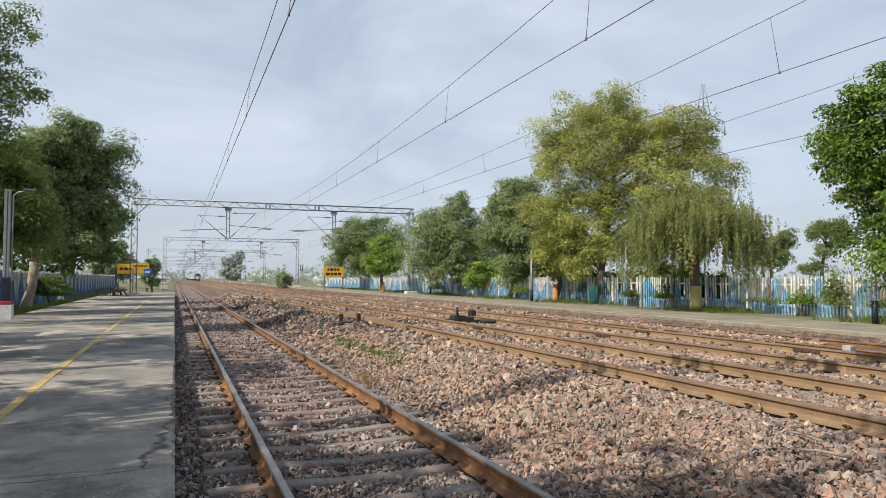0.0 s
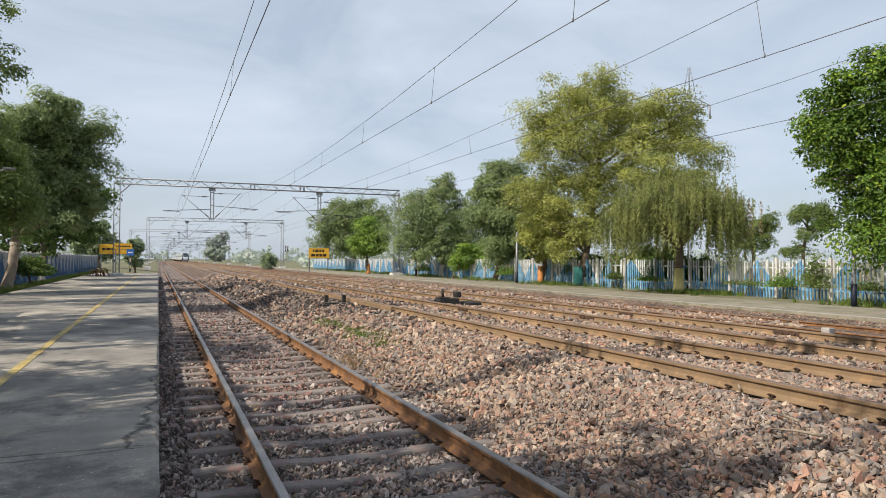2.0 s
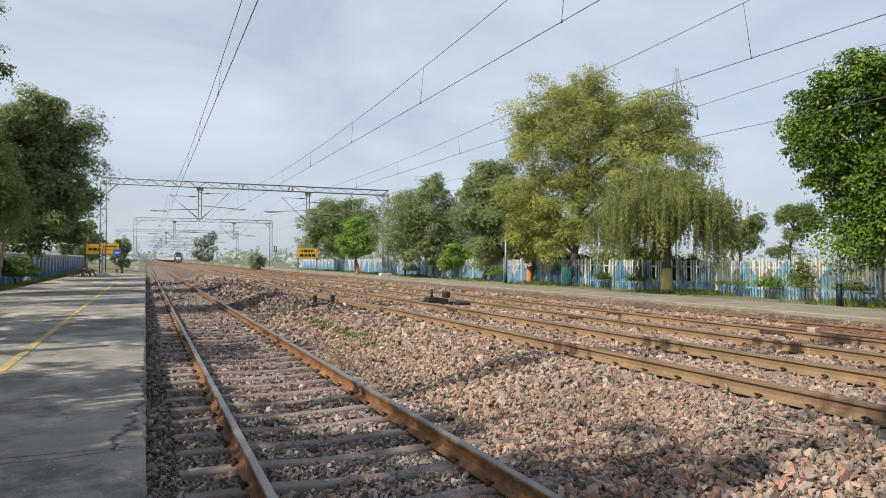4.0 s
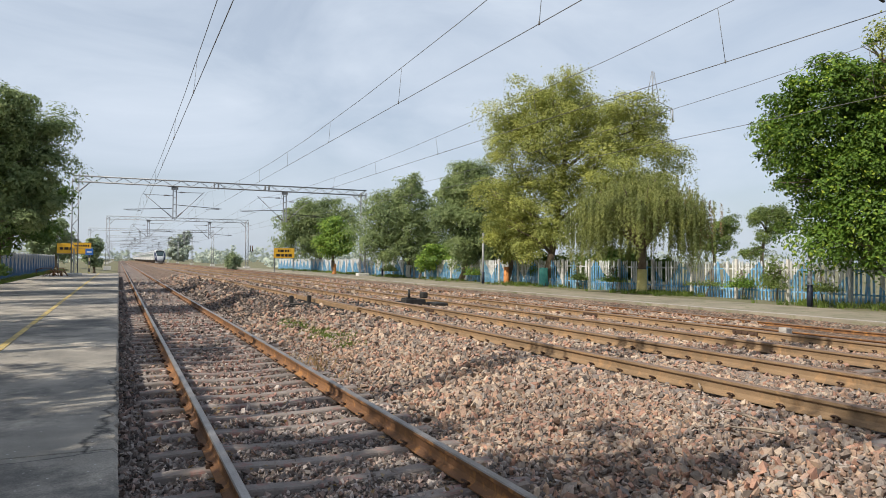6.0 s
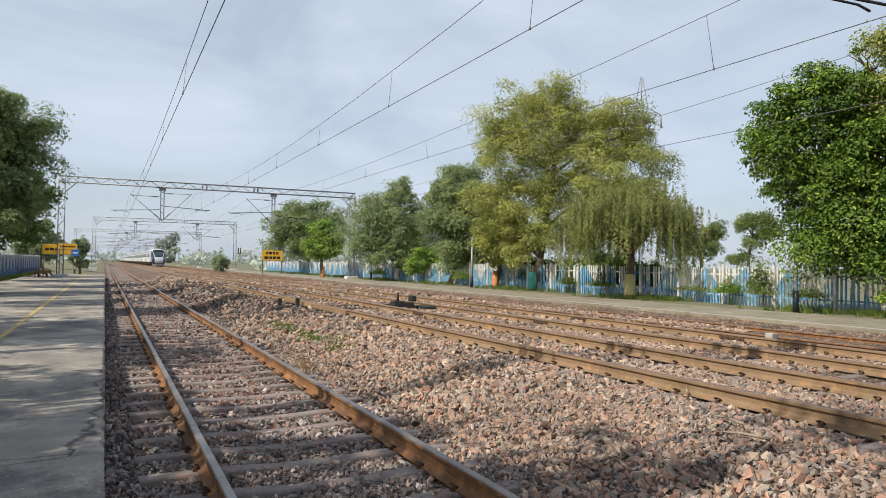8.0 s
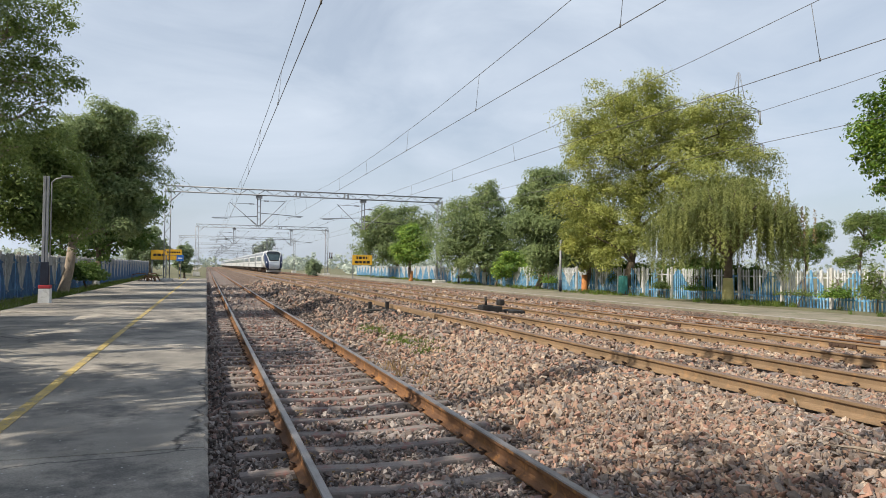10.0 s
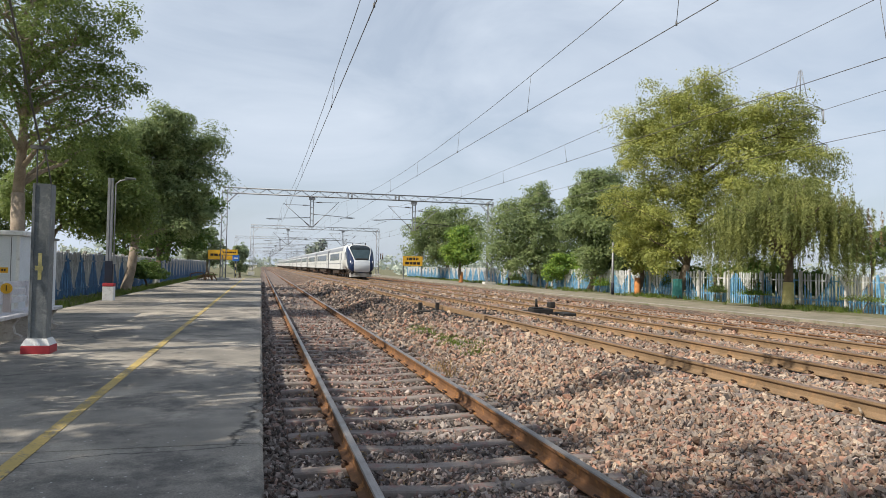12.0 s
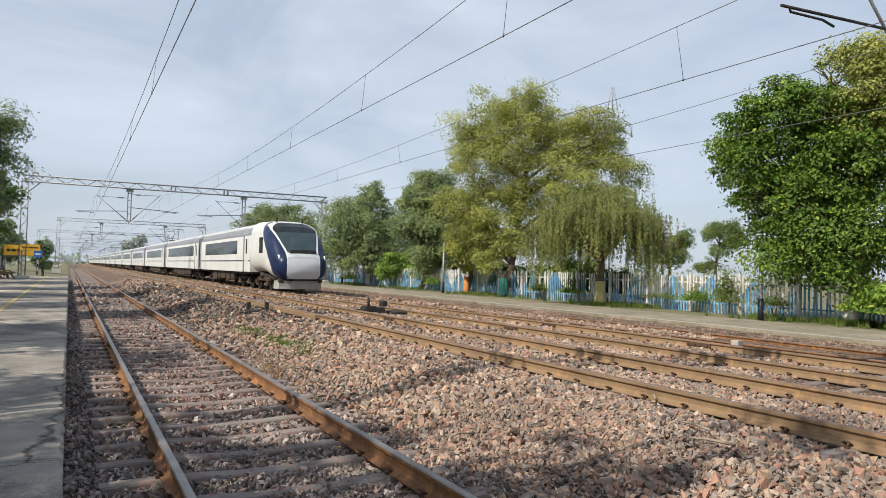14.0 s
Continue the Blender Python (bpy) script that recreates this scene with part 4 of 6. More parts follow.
def build_left_trees():
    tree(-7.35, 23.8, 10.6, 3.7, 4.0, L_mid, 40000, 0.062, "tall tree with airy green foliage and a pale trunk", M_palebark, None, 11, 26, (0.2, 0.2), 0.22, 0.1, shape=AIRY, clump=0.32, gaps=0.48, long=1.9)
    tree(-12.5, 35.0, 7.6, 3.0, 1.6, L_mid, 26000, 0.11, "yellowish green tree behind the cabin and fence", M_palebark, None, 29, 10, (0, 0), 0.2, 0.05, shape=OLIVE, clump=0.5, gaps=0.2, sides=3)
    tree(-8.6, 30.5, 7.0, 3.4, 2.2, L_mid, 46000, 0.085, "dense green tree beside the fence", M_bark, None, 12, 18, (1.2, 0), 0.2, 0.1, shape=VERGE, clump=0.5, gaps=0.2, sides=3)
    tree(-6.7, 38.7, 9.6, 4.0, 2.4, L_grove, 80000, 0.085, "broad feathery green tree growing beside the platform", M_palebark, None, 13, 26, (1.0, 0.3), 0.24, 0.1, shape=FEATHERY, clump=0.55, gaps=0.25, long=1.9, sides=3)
    tree(-6.8, 50.0, 8.6, 3.7, 1.6, L_dark, 24000, 0.14, "dark green tree leaning over the platform", M_bark, M_band_white, 14, 18, (0.6, 0.5), 0.2, 0.1)
    tree(-8.0, 61.0, 7.4, 3.6, 1.4, L_dark, 12000, 0.17, "dark green tree beside the fence", M_bark, M_band_orange, 15, 14, (0.5, 0), 0.18, 0.1)
    tree(-2.7, 95.0, 4.6, 1.6, 0.3, L_mid_haze, 11000, 0.18, "rounded green bushy tree past the platform end", M_bark, None, 16, 10, (0, 0), 0.12, 0.0)
    tree(-8.5, 118.0, 7.5, 4.0, 0.6, L_mid_haze, 12000, 0.26, "green tree beside the line, haze painted into its leaves", M_bark, None, 17, 12, (0, 0), 0.2, 0.0)
    tree(-13.0, 75.0, 9.0, 4.5, 0.8, L_dark, 9000, 0.22, "dark green tree behind the fence", M_bark, None, 27, 14, (0, 0), 0.2, 0.0)
    # trees on the same verge whose shade falls across platform and track
    tree(-8.6, 13.5, 9.5, 3.8, 3.0, L_mid, 12000, 0.14, "green tree shading the platform", M_palebark, None, 18, 14, (0, 0), 0.22, 0.1)
    tree(-8.6, 8.2, 8.4, 3.4, 2.2, L_mid, 9000, 0.14, "green tree shading the platform", M_bark, None, 28, 12, (0, 0), 0.2, 0.1)
    tree(-8.6, 2.6, 11.4, 3.9, 3.0, L_mid, 11000, 0.15, "green tree shading the platform", M_bark, None, 19, 16, (0, 0), 0.22, 0.1, limbs=(((5.6, -1.0, 9.0), 0.8), ((5.9, -0.3, 9.3), 0.6)))
    tree(-8.8, -6.0, 9.0, 3.8, 2.6, L_mid, 12000, 0.17, "green tree shading the platform", M_bark, None, 20, 14, (0, 0), 0.22, 0.1)


def build_right_trees():
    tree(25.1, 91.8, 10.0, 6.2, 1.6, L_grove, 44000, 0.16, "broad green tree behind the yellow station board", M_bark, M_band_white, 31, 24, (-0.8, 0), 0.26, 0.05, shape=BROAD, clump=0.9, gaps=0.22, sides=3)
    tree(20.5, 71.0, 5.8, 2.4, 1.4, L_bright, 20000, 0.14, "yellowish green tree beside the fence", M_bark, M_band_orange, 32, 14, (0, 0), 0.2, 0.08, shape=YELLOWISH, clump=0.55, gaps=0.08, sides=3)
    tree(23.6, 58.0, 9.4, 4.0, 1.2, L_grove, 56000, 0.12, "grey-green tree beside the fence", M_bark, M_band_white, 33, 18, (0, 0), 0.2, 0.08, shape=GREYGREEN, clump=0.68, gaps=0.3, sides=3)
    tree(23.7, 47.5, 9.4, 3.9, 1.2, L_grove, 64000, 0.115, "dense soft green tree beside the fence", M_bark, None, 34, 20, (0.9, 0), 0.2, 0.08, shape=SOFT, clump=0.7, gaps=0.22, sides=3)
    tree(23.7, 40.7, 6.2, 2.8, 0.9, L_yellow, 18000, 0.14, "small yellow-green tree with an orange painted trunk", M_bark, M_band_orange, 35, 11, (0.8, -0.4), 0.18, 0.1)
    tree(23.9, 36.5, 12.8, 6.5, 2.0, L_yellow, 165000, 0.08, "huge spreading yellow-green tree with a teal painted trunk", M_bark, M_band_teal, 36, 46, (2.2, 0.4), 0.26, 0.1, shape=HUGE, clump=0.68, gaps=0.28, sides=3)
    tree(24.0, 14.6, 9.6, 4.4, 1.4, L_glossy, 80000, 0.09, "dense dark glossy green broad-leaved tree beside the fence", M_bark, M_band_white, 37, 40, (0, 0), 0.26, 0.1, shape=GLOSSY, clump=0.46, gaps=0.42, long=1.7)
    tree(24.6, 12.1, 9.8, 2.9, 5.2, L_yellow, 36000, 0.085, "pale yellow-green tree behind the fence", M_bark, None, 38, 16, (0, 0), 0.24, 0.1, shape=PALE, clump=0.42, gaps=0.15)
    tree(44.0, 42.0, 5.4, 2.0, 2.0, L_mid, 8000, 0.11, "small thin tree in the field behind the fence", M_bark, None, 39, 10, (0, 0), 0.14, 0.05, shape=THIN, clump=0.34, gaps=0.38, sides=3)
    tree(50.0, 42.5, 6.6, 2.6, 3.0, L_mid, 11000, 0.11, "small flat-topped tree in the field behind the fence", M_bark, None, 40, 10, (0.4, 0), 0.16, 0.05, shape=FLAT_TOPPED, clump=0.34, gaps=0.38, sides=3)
    tree(23.0, 54.0, 3.0, 1.8, 0.2, L_bright, 12000, 0.1, "low green bush before the fence", M_bark, None, 41, 8, (1.3, 0), 0.06, 0.08, name="bush", shape=[(1.3, 1.8, 1.2), (2.6, 1.5, 0.9), (0.4, 1.2, 0.8)], clump=0.4, sides=3)
    tree(23.7, 12.9, 1.7, 1.9, 0.0, L_bright, 9000, 0.12, "low leafy bush at the foot of the fence", M_bark, None, 42, 9, (0, 0), 0.05, 0.08, name="bush")
    tree(23.9, 19.6, 1.5, 0.5, 0.0, L_mid, 1300, 0.08, "climbing green weed against the fence", M_bark, None, 46, 5, (0, 0), 0.03, 0.08, name="bush")
    for k, (bx, by, bh, br) in enumerate(((23.9, 17.6, 0.7, 0.5), (24.0, 21.4, 0.9, 0.4), (23.9, 23.3, 0.6, 0.6), (23.7, 29.6, 0.6, 0.7), (24.0, 33.0, 1.2, 0.7), (23.5, 45.5, 0.9, 0.9), (23.4, 63.0, 1.0, 1.1))):
        tree(bx, by, bh, br, 0.0, L_bright if k % 2 else L_mid, 2400, 0.07, "low green weeds grown up before the fence", M_bark, None, 60 + k, 6, (0, 0), 0.02, 0.06, name="bush")
    for k, (bx, by, bh) in enumerate(((26.2, 29.5, 2.4), (26.5, 33.5, 2.8), (26.0, 38.5, 2.6), (26.4, 44.0, 2.4))):
        tree(bx, by, bh, 1.9, 0.1, L_dark, 6000, 0.12, "dark shaded shrub behind the fence", M_bark, None, 70 + k, 9, (0, 0), 0.05, 0.05, name="bush")
    tree(-6.5, 44.0, 1.6, 1.1, 0.1, L_dark, 6000, 0.09, "low dark green bush beside the platform", M_bark, None, 43, 6, (0, 0), 0.05, 0.1, name="bush")
    tree(17.5, 118.0, 3.4, 1.7, 0.1, L_mid_haze, 6000, 0.16, "rounded bush beside the track, haze painted into its leaves", M_bark, None, 44, 7, (0, 0), 0.06, -0.5, name="bush")
    tree(34.0, 430.0, 17.0, 9.5, 0.5, L_far_haze, 14000, 0.65, "distant broad tree with haze painted into its pale leaves", M_bark, None, 45, 16, (0, 0), 0.4, -0.4, spread=0.9)


def weeping_tree():
    r = np.random.RandomState(77)
    thing = empty("tree", pose(23.0, 26.5, 0.08), "weeping tree with hanging olive-green strands and a yellow painted trunk", "tree")
    bm = bmesh.new()
    top = Vector((0.1, 0.1, 2.3))
    add_tube(bm, [(0, 0, -0.25), (0, 0, 0.2), (0.06, 0.05, 1.2), top], [0.36, 0.25, 0.2, 0.19], 10)
    tips = []
    for i in range(26):
        a = i * 2.4
        q = math.sqrt((i + 0.6) / 26)
        e = Vector((math.cos(a) * 3.2 * q, math.sin(a) * 3.3 * q + 0.2, 5.5 - 1.5 * q * q + r.uniform(-0.25, 0.25)))
        m = top.lerp(e, 0.5) + Vector((0, 0, 0.5))
        add_tube(bm, [top - Vector((0, 0, 0.2)), m, e], [0.1, 0.06, 0.02], 6)
        tips.append(e)
    trunk = part("trunk", bm, M_bark, thing)
    part("painted_band", tube([(0, 0, 0), (0, 0, 0.2), (0.05, 0.04, 1.15)], [0.34, 0.265, 0.225], 12), M_band_yellow, trunk, "yellow lime-washed band round the trunk")
    pos, out, dry, dout = [], [], [], []
    for e in tips:
        for _ in range(46):
            o = r.normal(0, 0.42, 3) * (1, 1, 0.5)
            p = np.array(e) + o
            ln = r.uniform(0.7, 3.0) * (0.55 + 0.45 * min(1, math.hypot(p[0], p[1]) / 3))
            n = int(ln * 36)
            t = np.linspace(0, 1, n)[:, None]
            sway = r.normal(0, 0.12, 3) * (1, 1, 0)
            s = p + sway * t + np.array([0, 0, -ln]) * t + r.normal(0, 0.035, (n, 3))
            o2 = np.tile(np.array([p[0], p[1], 0.3]) / (np.hypot(p[0], p[1]) + 0.5), (n, 1))
            isdry = p[0] > 1.2 and p[1] < -0.5 and r.rand() < 0.2
            (dry if isdry else pos).append(s)
            (dout if isdry else out).append(o2)
    pos, out = np.concatenate(pos), np.concatenate(out)
    k = pos[:, 2] > 1.0
    mesh_part("crown", leaf_mesh("crown", pos[k], out[k], 0.055, 5, 2.4, 2.0), L_weep, thing)
    pos, out = np.concatenate(dry), np.concatenate(dout)
    k = pos[:, 2] > 0.6
    mesh_part("dry_foliage", leaf_mesh("dry_foliage", pos[k], out[k], 0.07, 6, 2.2, 2.0), L_dry, thing, "dead brown hanging strands")


def hedge():
    r = np.random.RandomState(9)
    lobes = []
    for i in range(60):
        y = 210 + i * 3.2
        lobes.append((np.array([27 + (i % 7) + 0.06 * (y - 210), y, 1.2 + r.uniform(-0.3, 0.9)]), np.array([3.0, 4.0, r.uniform(1.2, 2.6)])))
    for i in range(40):
        lobes.append((np.array([60 + i * 6 + r.uniform(-2, 2), 380 + r.uniform(-30, 30), 3]), np.array([6, 6, r.uniform(3, 7)])))
    for i in range(30):
        lobes.append((np.array([-14 - i * 5 + r.uniform(-2, 2), 260 + r.uniform(-40, 60), 3]), np.array([5, 6, r.uniform(3, 6)])))
    for i in range(70):
        a = -0.5 + 1.75 * i / 70
        lobes.append((np.array([math.sin(a) * 520 + r.uniform(-20, 20), math.cos(a) * 520, 2.5]), np.array([14, 9, r.uniform(4, 9)])))
    for i in range(26):
        lobes.append((np.array([30 + i * 1.3 + r.uniform(-2, 2), 140 + i * 6, 0.6]), np.array([4, 5, r.uniform(0.9, 2.2)])))
    for i in range(26):
        lobes.append((np.array([-12 - i * 2.2 + r.uniform(-2, 2), 128 + i * 4, 1.0]), np.array([5, 5, r.uniform(1.5, 3.2)])))
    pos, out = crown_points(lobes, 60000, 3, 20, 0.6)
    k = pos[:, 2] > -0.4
    ob = mesh_part("hedgerow", tri_leaves("hedgerow", pos[k], out[k], 0.8, 3, sides=3), L_far_haze)
    tagged(ob, "distant hedges and low trees, haze painted into their leaves", "hedge", kind="stuff")


build_left_trees()
build_right_trees()
weeping_tree()
hedge()


# ---- train ----
def train_materials():
    g, nt, p, geo = shader("dark_train_glass", 0.06, 0.0, 0.12)
    n = tex(nt, "noise", 1.5, geo.outputs["Position"], 4)
    nt.links.new(ramp(nt, n.outputs["Fac"], [(0.3, (0.012, 0.016, 0.02)), (0.7, (0.03, 0.04, 0.045))]), p.inputs["Base Color"])
    lamp = bpy.data.materials.new("headlight_glow")
    lamp.use_nodes = True
    q = lamp.node_tree.nodes["Principled BSDF"]
    q.inputs["Base Color"].default_value = (0.8, 0.8, 0.75, 1)
    q.inputs["Emission Color"].default_value = (1, 0.97, 0.9, 1)
    q.inputs["Emission Strength"].default_value = 0.4
    return g, lamp


M_tglass, M_tlamp = train_materials()
# teal-grey base: the sky's reflection in the pane put into the colour
M_tscreen = plain("sky_tinted_windscreen", (0.03, 0.05, 0.06), (0.05, 0.075, 0.085), 1.2, 30, 0.05, 0.0, 0.0, 0.001, True, speck=0.05)
M_twhite = plain("white_train_paint", (0.60, 0.60, 0.57), (0.74, 0.74, 0.72), 0.8, 30, 0.3, 0.0, 0.05, 0.001, True, speck=0.08)
M_tsilver = plain("silver_nose_paint", (0.50, 0.53, 0.56), (0.58, 0.61, 0.63), 0.8, 30, 0.28, 0.1, 0.05, 0.001, True, speck=0.08)
M_tblue = plain("blue_train_paint", (0.008, 0.018, 0.055), (0.012, 0.026, 0.075), 0.8, 30, 0.28, 0.0, 0.05, 0.001, True, speck=0.08)
M_troof = plain("grey_train_roof", (0.42, 0.43, 0.44), (0.54, 0.55, 0.55), 0.8, 20, 0.5, 0.0, 0.2, 0.002, True, speck=0.08)
M_tunder = plain("grimy_underframe", (0.03, 0.022, 0.018), (0.085, 0.06, 0.042), 1.8, 20, 0.85, 0.0, 0.5, 0.01, True)
M_tgrey = plain("grey_train_door", (0.17, 0.18, 0.20), (0.25, 0.26, 0.28), 1.2, 30, 0.4, 0.0, 0.05, 0.001, True, speck=0.08)
M_tbellows = plain("black_bellows", (0.02, 0.02, 0.02), (0.05, 0.05, 0.05), 3, 30, 0.8, 0.0, 0.4, 0.01, True)

BODY = [(1.62, 1.0), (1.62, 1.9), (1.62, 3.0), (1.59, 3.25), (1.5, 3.5)]
ROOF = [(1.5, 3.5), (1.32, 3.75), (1.0, 3.93), (0.5, 4.03), (0, 4.05)]


def mirrored(p):
    return p + [(-a, b) for a, b in p[::-1] if a > 1e-6]


def half_shell(profile, y0, y1):
    bm = bmesh.new()
    for s in (1, -1):
        a = [bm.verts.new((s * x, y0, z)) for x, z in profile]
        b = [bm.verts.new((s * x, y1, z)) for x, z in profile]
        for i in range(len(profile) - 1):
            f = (a[i], a[i + 1], b[i + 1], b[i])
            bm.faces.new(f if s > 0 else f[::-1]).smooth = True
    return bm


def bogie(parent, y):
    bm = bmesh.new()
    for s in (-1, 1):
        add_box(bm, s * 1.02 - 0.09, s * 1.02 + 0.09, y - 1.7, y + 1.7, 0.52, 0.74, 0.03)
        for o in (-1.3, 1.3):
            add_box(bm, s * 1.02 - 0.16, s * 1.02 + 0.16, y + o - 0.2, y + o + 0.2, 0.34, 0.66, 0.04)
        add_tube(bm, [(s * 1.0, y, 0.7), (s * 1.0, y, 1.0)], 0.24, 10)
    b = part("bogie", bm, M_tunder, parent)
    for o in (-1.3, 1.3):
        w = bmesh.new()
        for s in (-1, 1):
            add_tube(w, [(s * 0.80, y + o, 0.46), (s * 0.94, y + o, 0.46)], [0.48, 0.46], 20)
        add_tube(w, [(-0.8, y + o, 0.46), (0.8, y + o, 0.46)], 0.09, 8)
        part("wheelset", w, M_iron, b)


def coach_parts(parent, y0, y1, win, doors, gear_seed):
    """Body, roof, glazing, doors and underframe of one coach, from y0 to y1 behind the nose."""
    bm = half_shell(BODY, y0, y1)
    for y in (y0, y1):
        vs = [bm.verts.new((x, y, z)) for x, z in mirrored([(1.62, 1.0)] + BODY[1:] + ROOF[1:])]
        bm.faces.new(vs)
    body = part("coach_body", bm, M_twhite, parent, "white painted coach side")
    part("roof", half_shell(ROOF, y0, y1), M_troof, body, "pale grey coach roof")
    part("roof_shoulder", half_shell([(1.61, 3.2), (1.594, 3.26), (1.506, 3.51), (1.40, 3.66)], y0, y1), M_tgrey, body, "dark grey band along the roof edge")
    for s in (-1, 1):
        def side(x0, x1, a, b, z0, z1, bev=0.0):
            lo, hi = sorted((s * x0, s * x1))
            return box(lo, hi, a, b, z0, z1, bev)
        part("window_band", side(1.60, 1.628, win[0], win[1], 2.1, 2.98, 0.012), M_tglass, body, "long dark tinted window band")
        part("waist_stripe", side(1.61, 1.625, y0 + 0.1, y1 - 0.1, 1.63, 1.71), M_tblue, body, "thin dark blue waist stripe")
        for d in doors:
            part("door", side(1.60, 1.632, d - 0.5, d + 0.5, 1.02, 3.1, 0.01), M_twhite, body)
            part("door_window", side(1.61, 1.64, d - 0.16, d + 0.16, 2.1, 3.0, 0.01), M_tglass, body)
            part("door_jamb", side(1.60, 1.640, d + 0.6, d + 0.86, 1.0, 3.2), M_tgrey, body)
        for a, b in ((y0, y0 + 0.42), (y1 - 0.42, y1)):
            if a > 6:
                part("end_fairing", side(1.55, 1.64, a, b, 1.0, 3.5, 0.01), M_tgrey, body, "grey panel at the coach end")
    r = random.Random(gear_seed)
    u = bmesh.new()
    add_box(u, -1.45, 1.45, y0 + 0.2, y1 - 0.2, 0.86, 1.02)
    y = y0 + 5.6
    while y < y1 - 6:
        w = r.uniform(0.8, 2.2)
        add_box(u, -1.42, 1.42, y, y + w, r.uniform(0.3, 0.5), 0.95, 0.03)
        y += w + r.uniform(0.15, 0.5)
    part("underframe", u, M_tunder, body, "grimy brown underfloor equipment")
    for yb in (y0 + 3.6, y1 - 3.6):
        bogie(parent, yb)
    g = bmesh.new()
    for k in range(4):
        o = 0.06 + 0.13 * k
        add_box(g, -1.4, 1.4, y1 + o, y1 + o + 0.07, 1.0, 3.7, 0.02)
    part("gangway_bellows", g, M_tbellows, parent)
    return body


def nose(parent):
    """The sloping driving end, a loft of rounded sections split into its painted and glazed panels."""
    S = [0, 0.04, 0.12, 0.3, 0.6, 1.0, 1.5, 2.0, 2.6, 3.4, 5.4]
    ZT = [1.82, 1.94, 2.03, 2.15, 2.41, 2.82, 3.28, 3.62, 3.85, 3.98, 4.05]
    ZB = [0.76, 0.69, 0.65, 0.63, 0.62, 0.62, 0.66, 0.75, 0.9, 1.0, 1.0]
    WD = [1.06, 1.18, 1.27, 1.37, 1.45, 1.51, 1.56, 1.60, 1.62, 1.62, 1.62]
    EX = [2.6, 2.7, 2.8, 2.9, 3.0, 3.2, 3.4, 3.6, 3.8, 4.0, 4.0]
    ns, nt = 150, 400
    ss = 5.4 * np.linspace(0, 1, ns) ** 1.6
    P = np.zeros((ns, nt, 3))
    th = np.linspace(0, math.tau, nt, endpoint=False)
    for i, s in enumerate(ss):
        zt, zb, w, e = (np.interp(s, S, A) for A in (ZT, ZB, WD, EX))
        c, sn = np.cos(th), np.sin(th)
        P[i, :, 0] = w * np.sign(c) * np.abs(c) ** (2 / e)
        P[i, :, 1] = s
        P[i, :, 2] = (zt + zb) / 2 + (zt - zb) / 2 * np.sign(sn) * np.abs(sn) ** (2 / e)
    # a shallow dome closes the front
    q = np.linspace(0.004, 0.985, 52)[:, None, None]
    mid = P[0].mean(0)
    dome = mid + (P[0] - mid)[None] * q
    dome[:, :, 1] -= 0.16 * (1 - q[:, :, 0] ** 2)
    P = np.concatenate([dome, P])
    ns += len(q)
    V = P.reshape(-1, 3)
    i = np.arange(ns - 1)[:, None] * nt
    j = np.arange(nt)[None]
    F = np.stack([i + j, i + (j + 1) % nt, i + nt + (j + 1) % nt, i + nt + j], -1).reshape(-1, 4)
    C = V[F].mean(1)
    ax, s, z = np.abs(C[:, 0]), C[:, 1], C[:, 2]
    gw = 0.78 + np.clip((z - 2.1) / 1.3, 0, 1) * 0.44
    up = (z > np.interp(s, S, ZT) - 0.8) & (z > 2.12)
    glass = up & (ax < gw - np.clip(s - 2.0, 0, 1) ** 2 * 1.1) & (s < 2.75) & (s > 0.3)
    band = glass & (z > 3.28)
    glass = glass & ~band
    hood = ~glass & ~band & (z < 2.2) & (ax < 0.86) & (s < 1.2) & (z > 0.72)
    rim = ~glass & ~band & ~hood & ((up & (ax < gw + 0.10) & (s < 2.95)) | ((ax < 0.91) & (z > 0.9) & (z < 2.3) & (s < 1.2)))
    sweep = 1.0 + np.clip(z - 1.3, 0, 3) * 0.88
    blue = ~glass & ~band & ~rim & ~hood & (s < sweep) & (z > 0.6) & ((ax > 0.95) | (z < 2.2))
    rest = ~(glass | band | rim | hood | blue)
    cab = None
    for name, mask, mat, lab in (("cab_shell", rest, M_twhite, "white cab shell"), ("windscreen", glass, M_tscreen, "large dark sloping windscreen"), ("display_band", band, M_tglass, "black glazed band above the windscreen"), ("windscreen_surround", rim, M_twhite, "white windscreen surround"),
                                 ("nose_hood", hood, M_tsilver, "silver-white smooth nose hood"), ("blue_cheek", blue, M_tblue, "dark blue swept cheek panels")):
        f = F[mask]
        used, inv = np.unique(f, return_inverse=True)
        me = raw_mesh(name, V[used], inv.reshape(-1, 4), smooth=True)
        ob = mesh_part(name, me, mat, cab or parent, lab)
        cab = cab or ob
    bm = bmesh.new()
    prof = [(-1.3, 1.1), (-1.18, 0.5), (-0.6, 0.28), (0, 0.22), (0.6, 0.28), (1.18, 0.5), (1.3, 1.1)]
    lo = [bm.verts.new((x, y + 0.1, 0.17)) for x, y in prof]
    hi = [bm.verts.new((x * 0.98, y, 0.62)) for x, y in prof]
    for k in range(6):
        bm.faces.new((lo[k], lo[k + 1], hi[k + 1], hi[k]))
    bmesh.ops.solidify(bm, geom=bm.faces[:], thickness=0.05)
    part("cow_catcher", bm, M_twhite, cab, "pale metal rail guard under the nose")
    part("underframe_front", box(-1.05, 1.05, 1.5, 5.3, 0.62, 0.95, 0.05), M_tbellows, cab)
    part("chin", box(-1.2, 1.2, 0.42, 0.9, 0.5, 0.72, 0.04), M_tbellows, cab, "black gap below the nose")
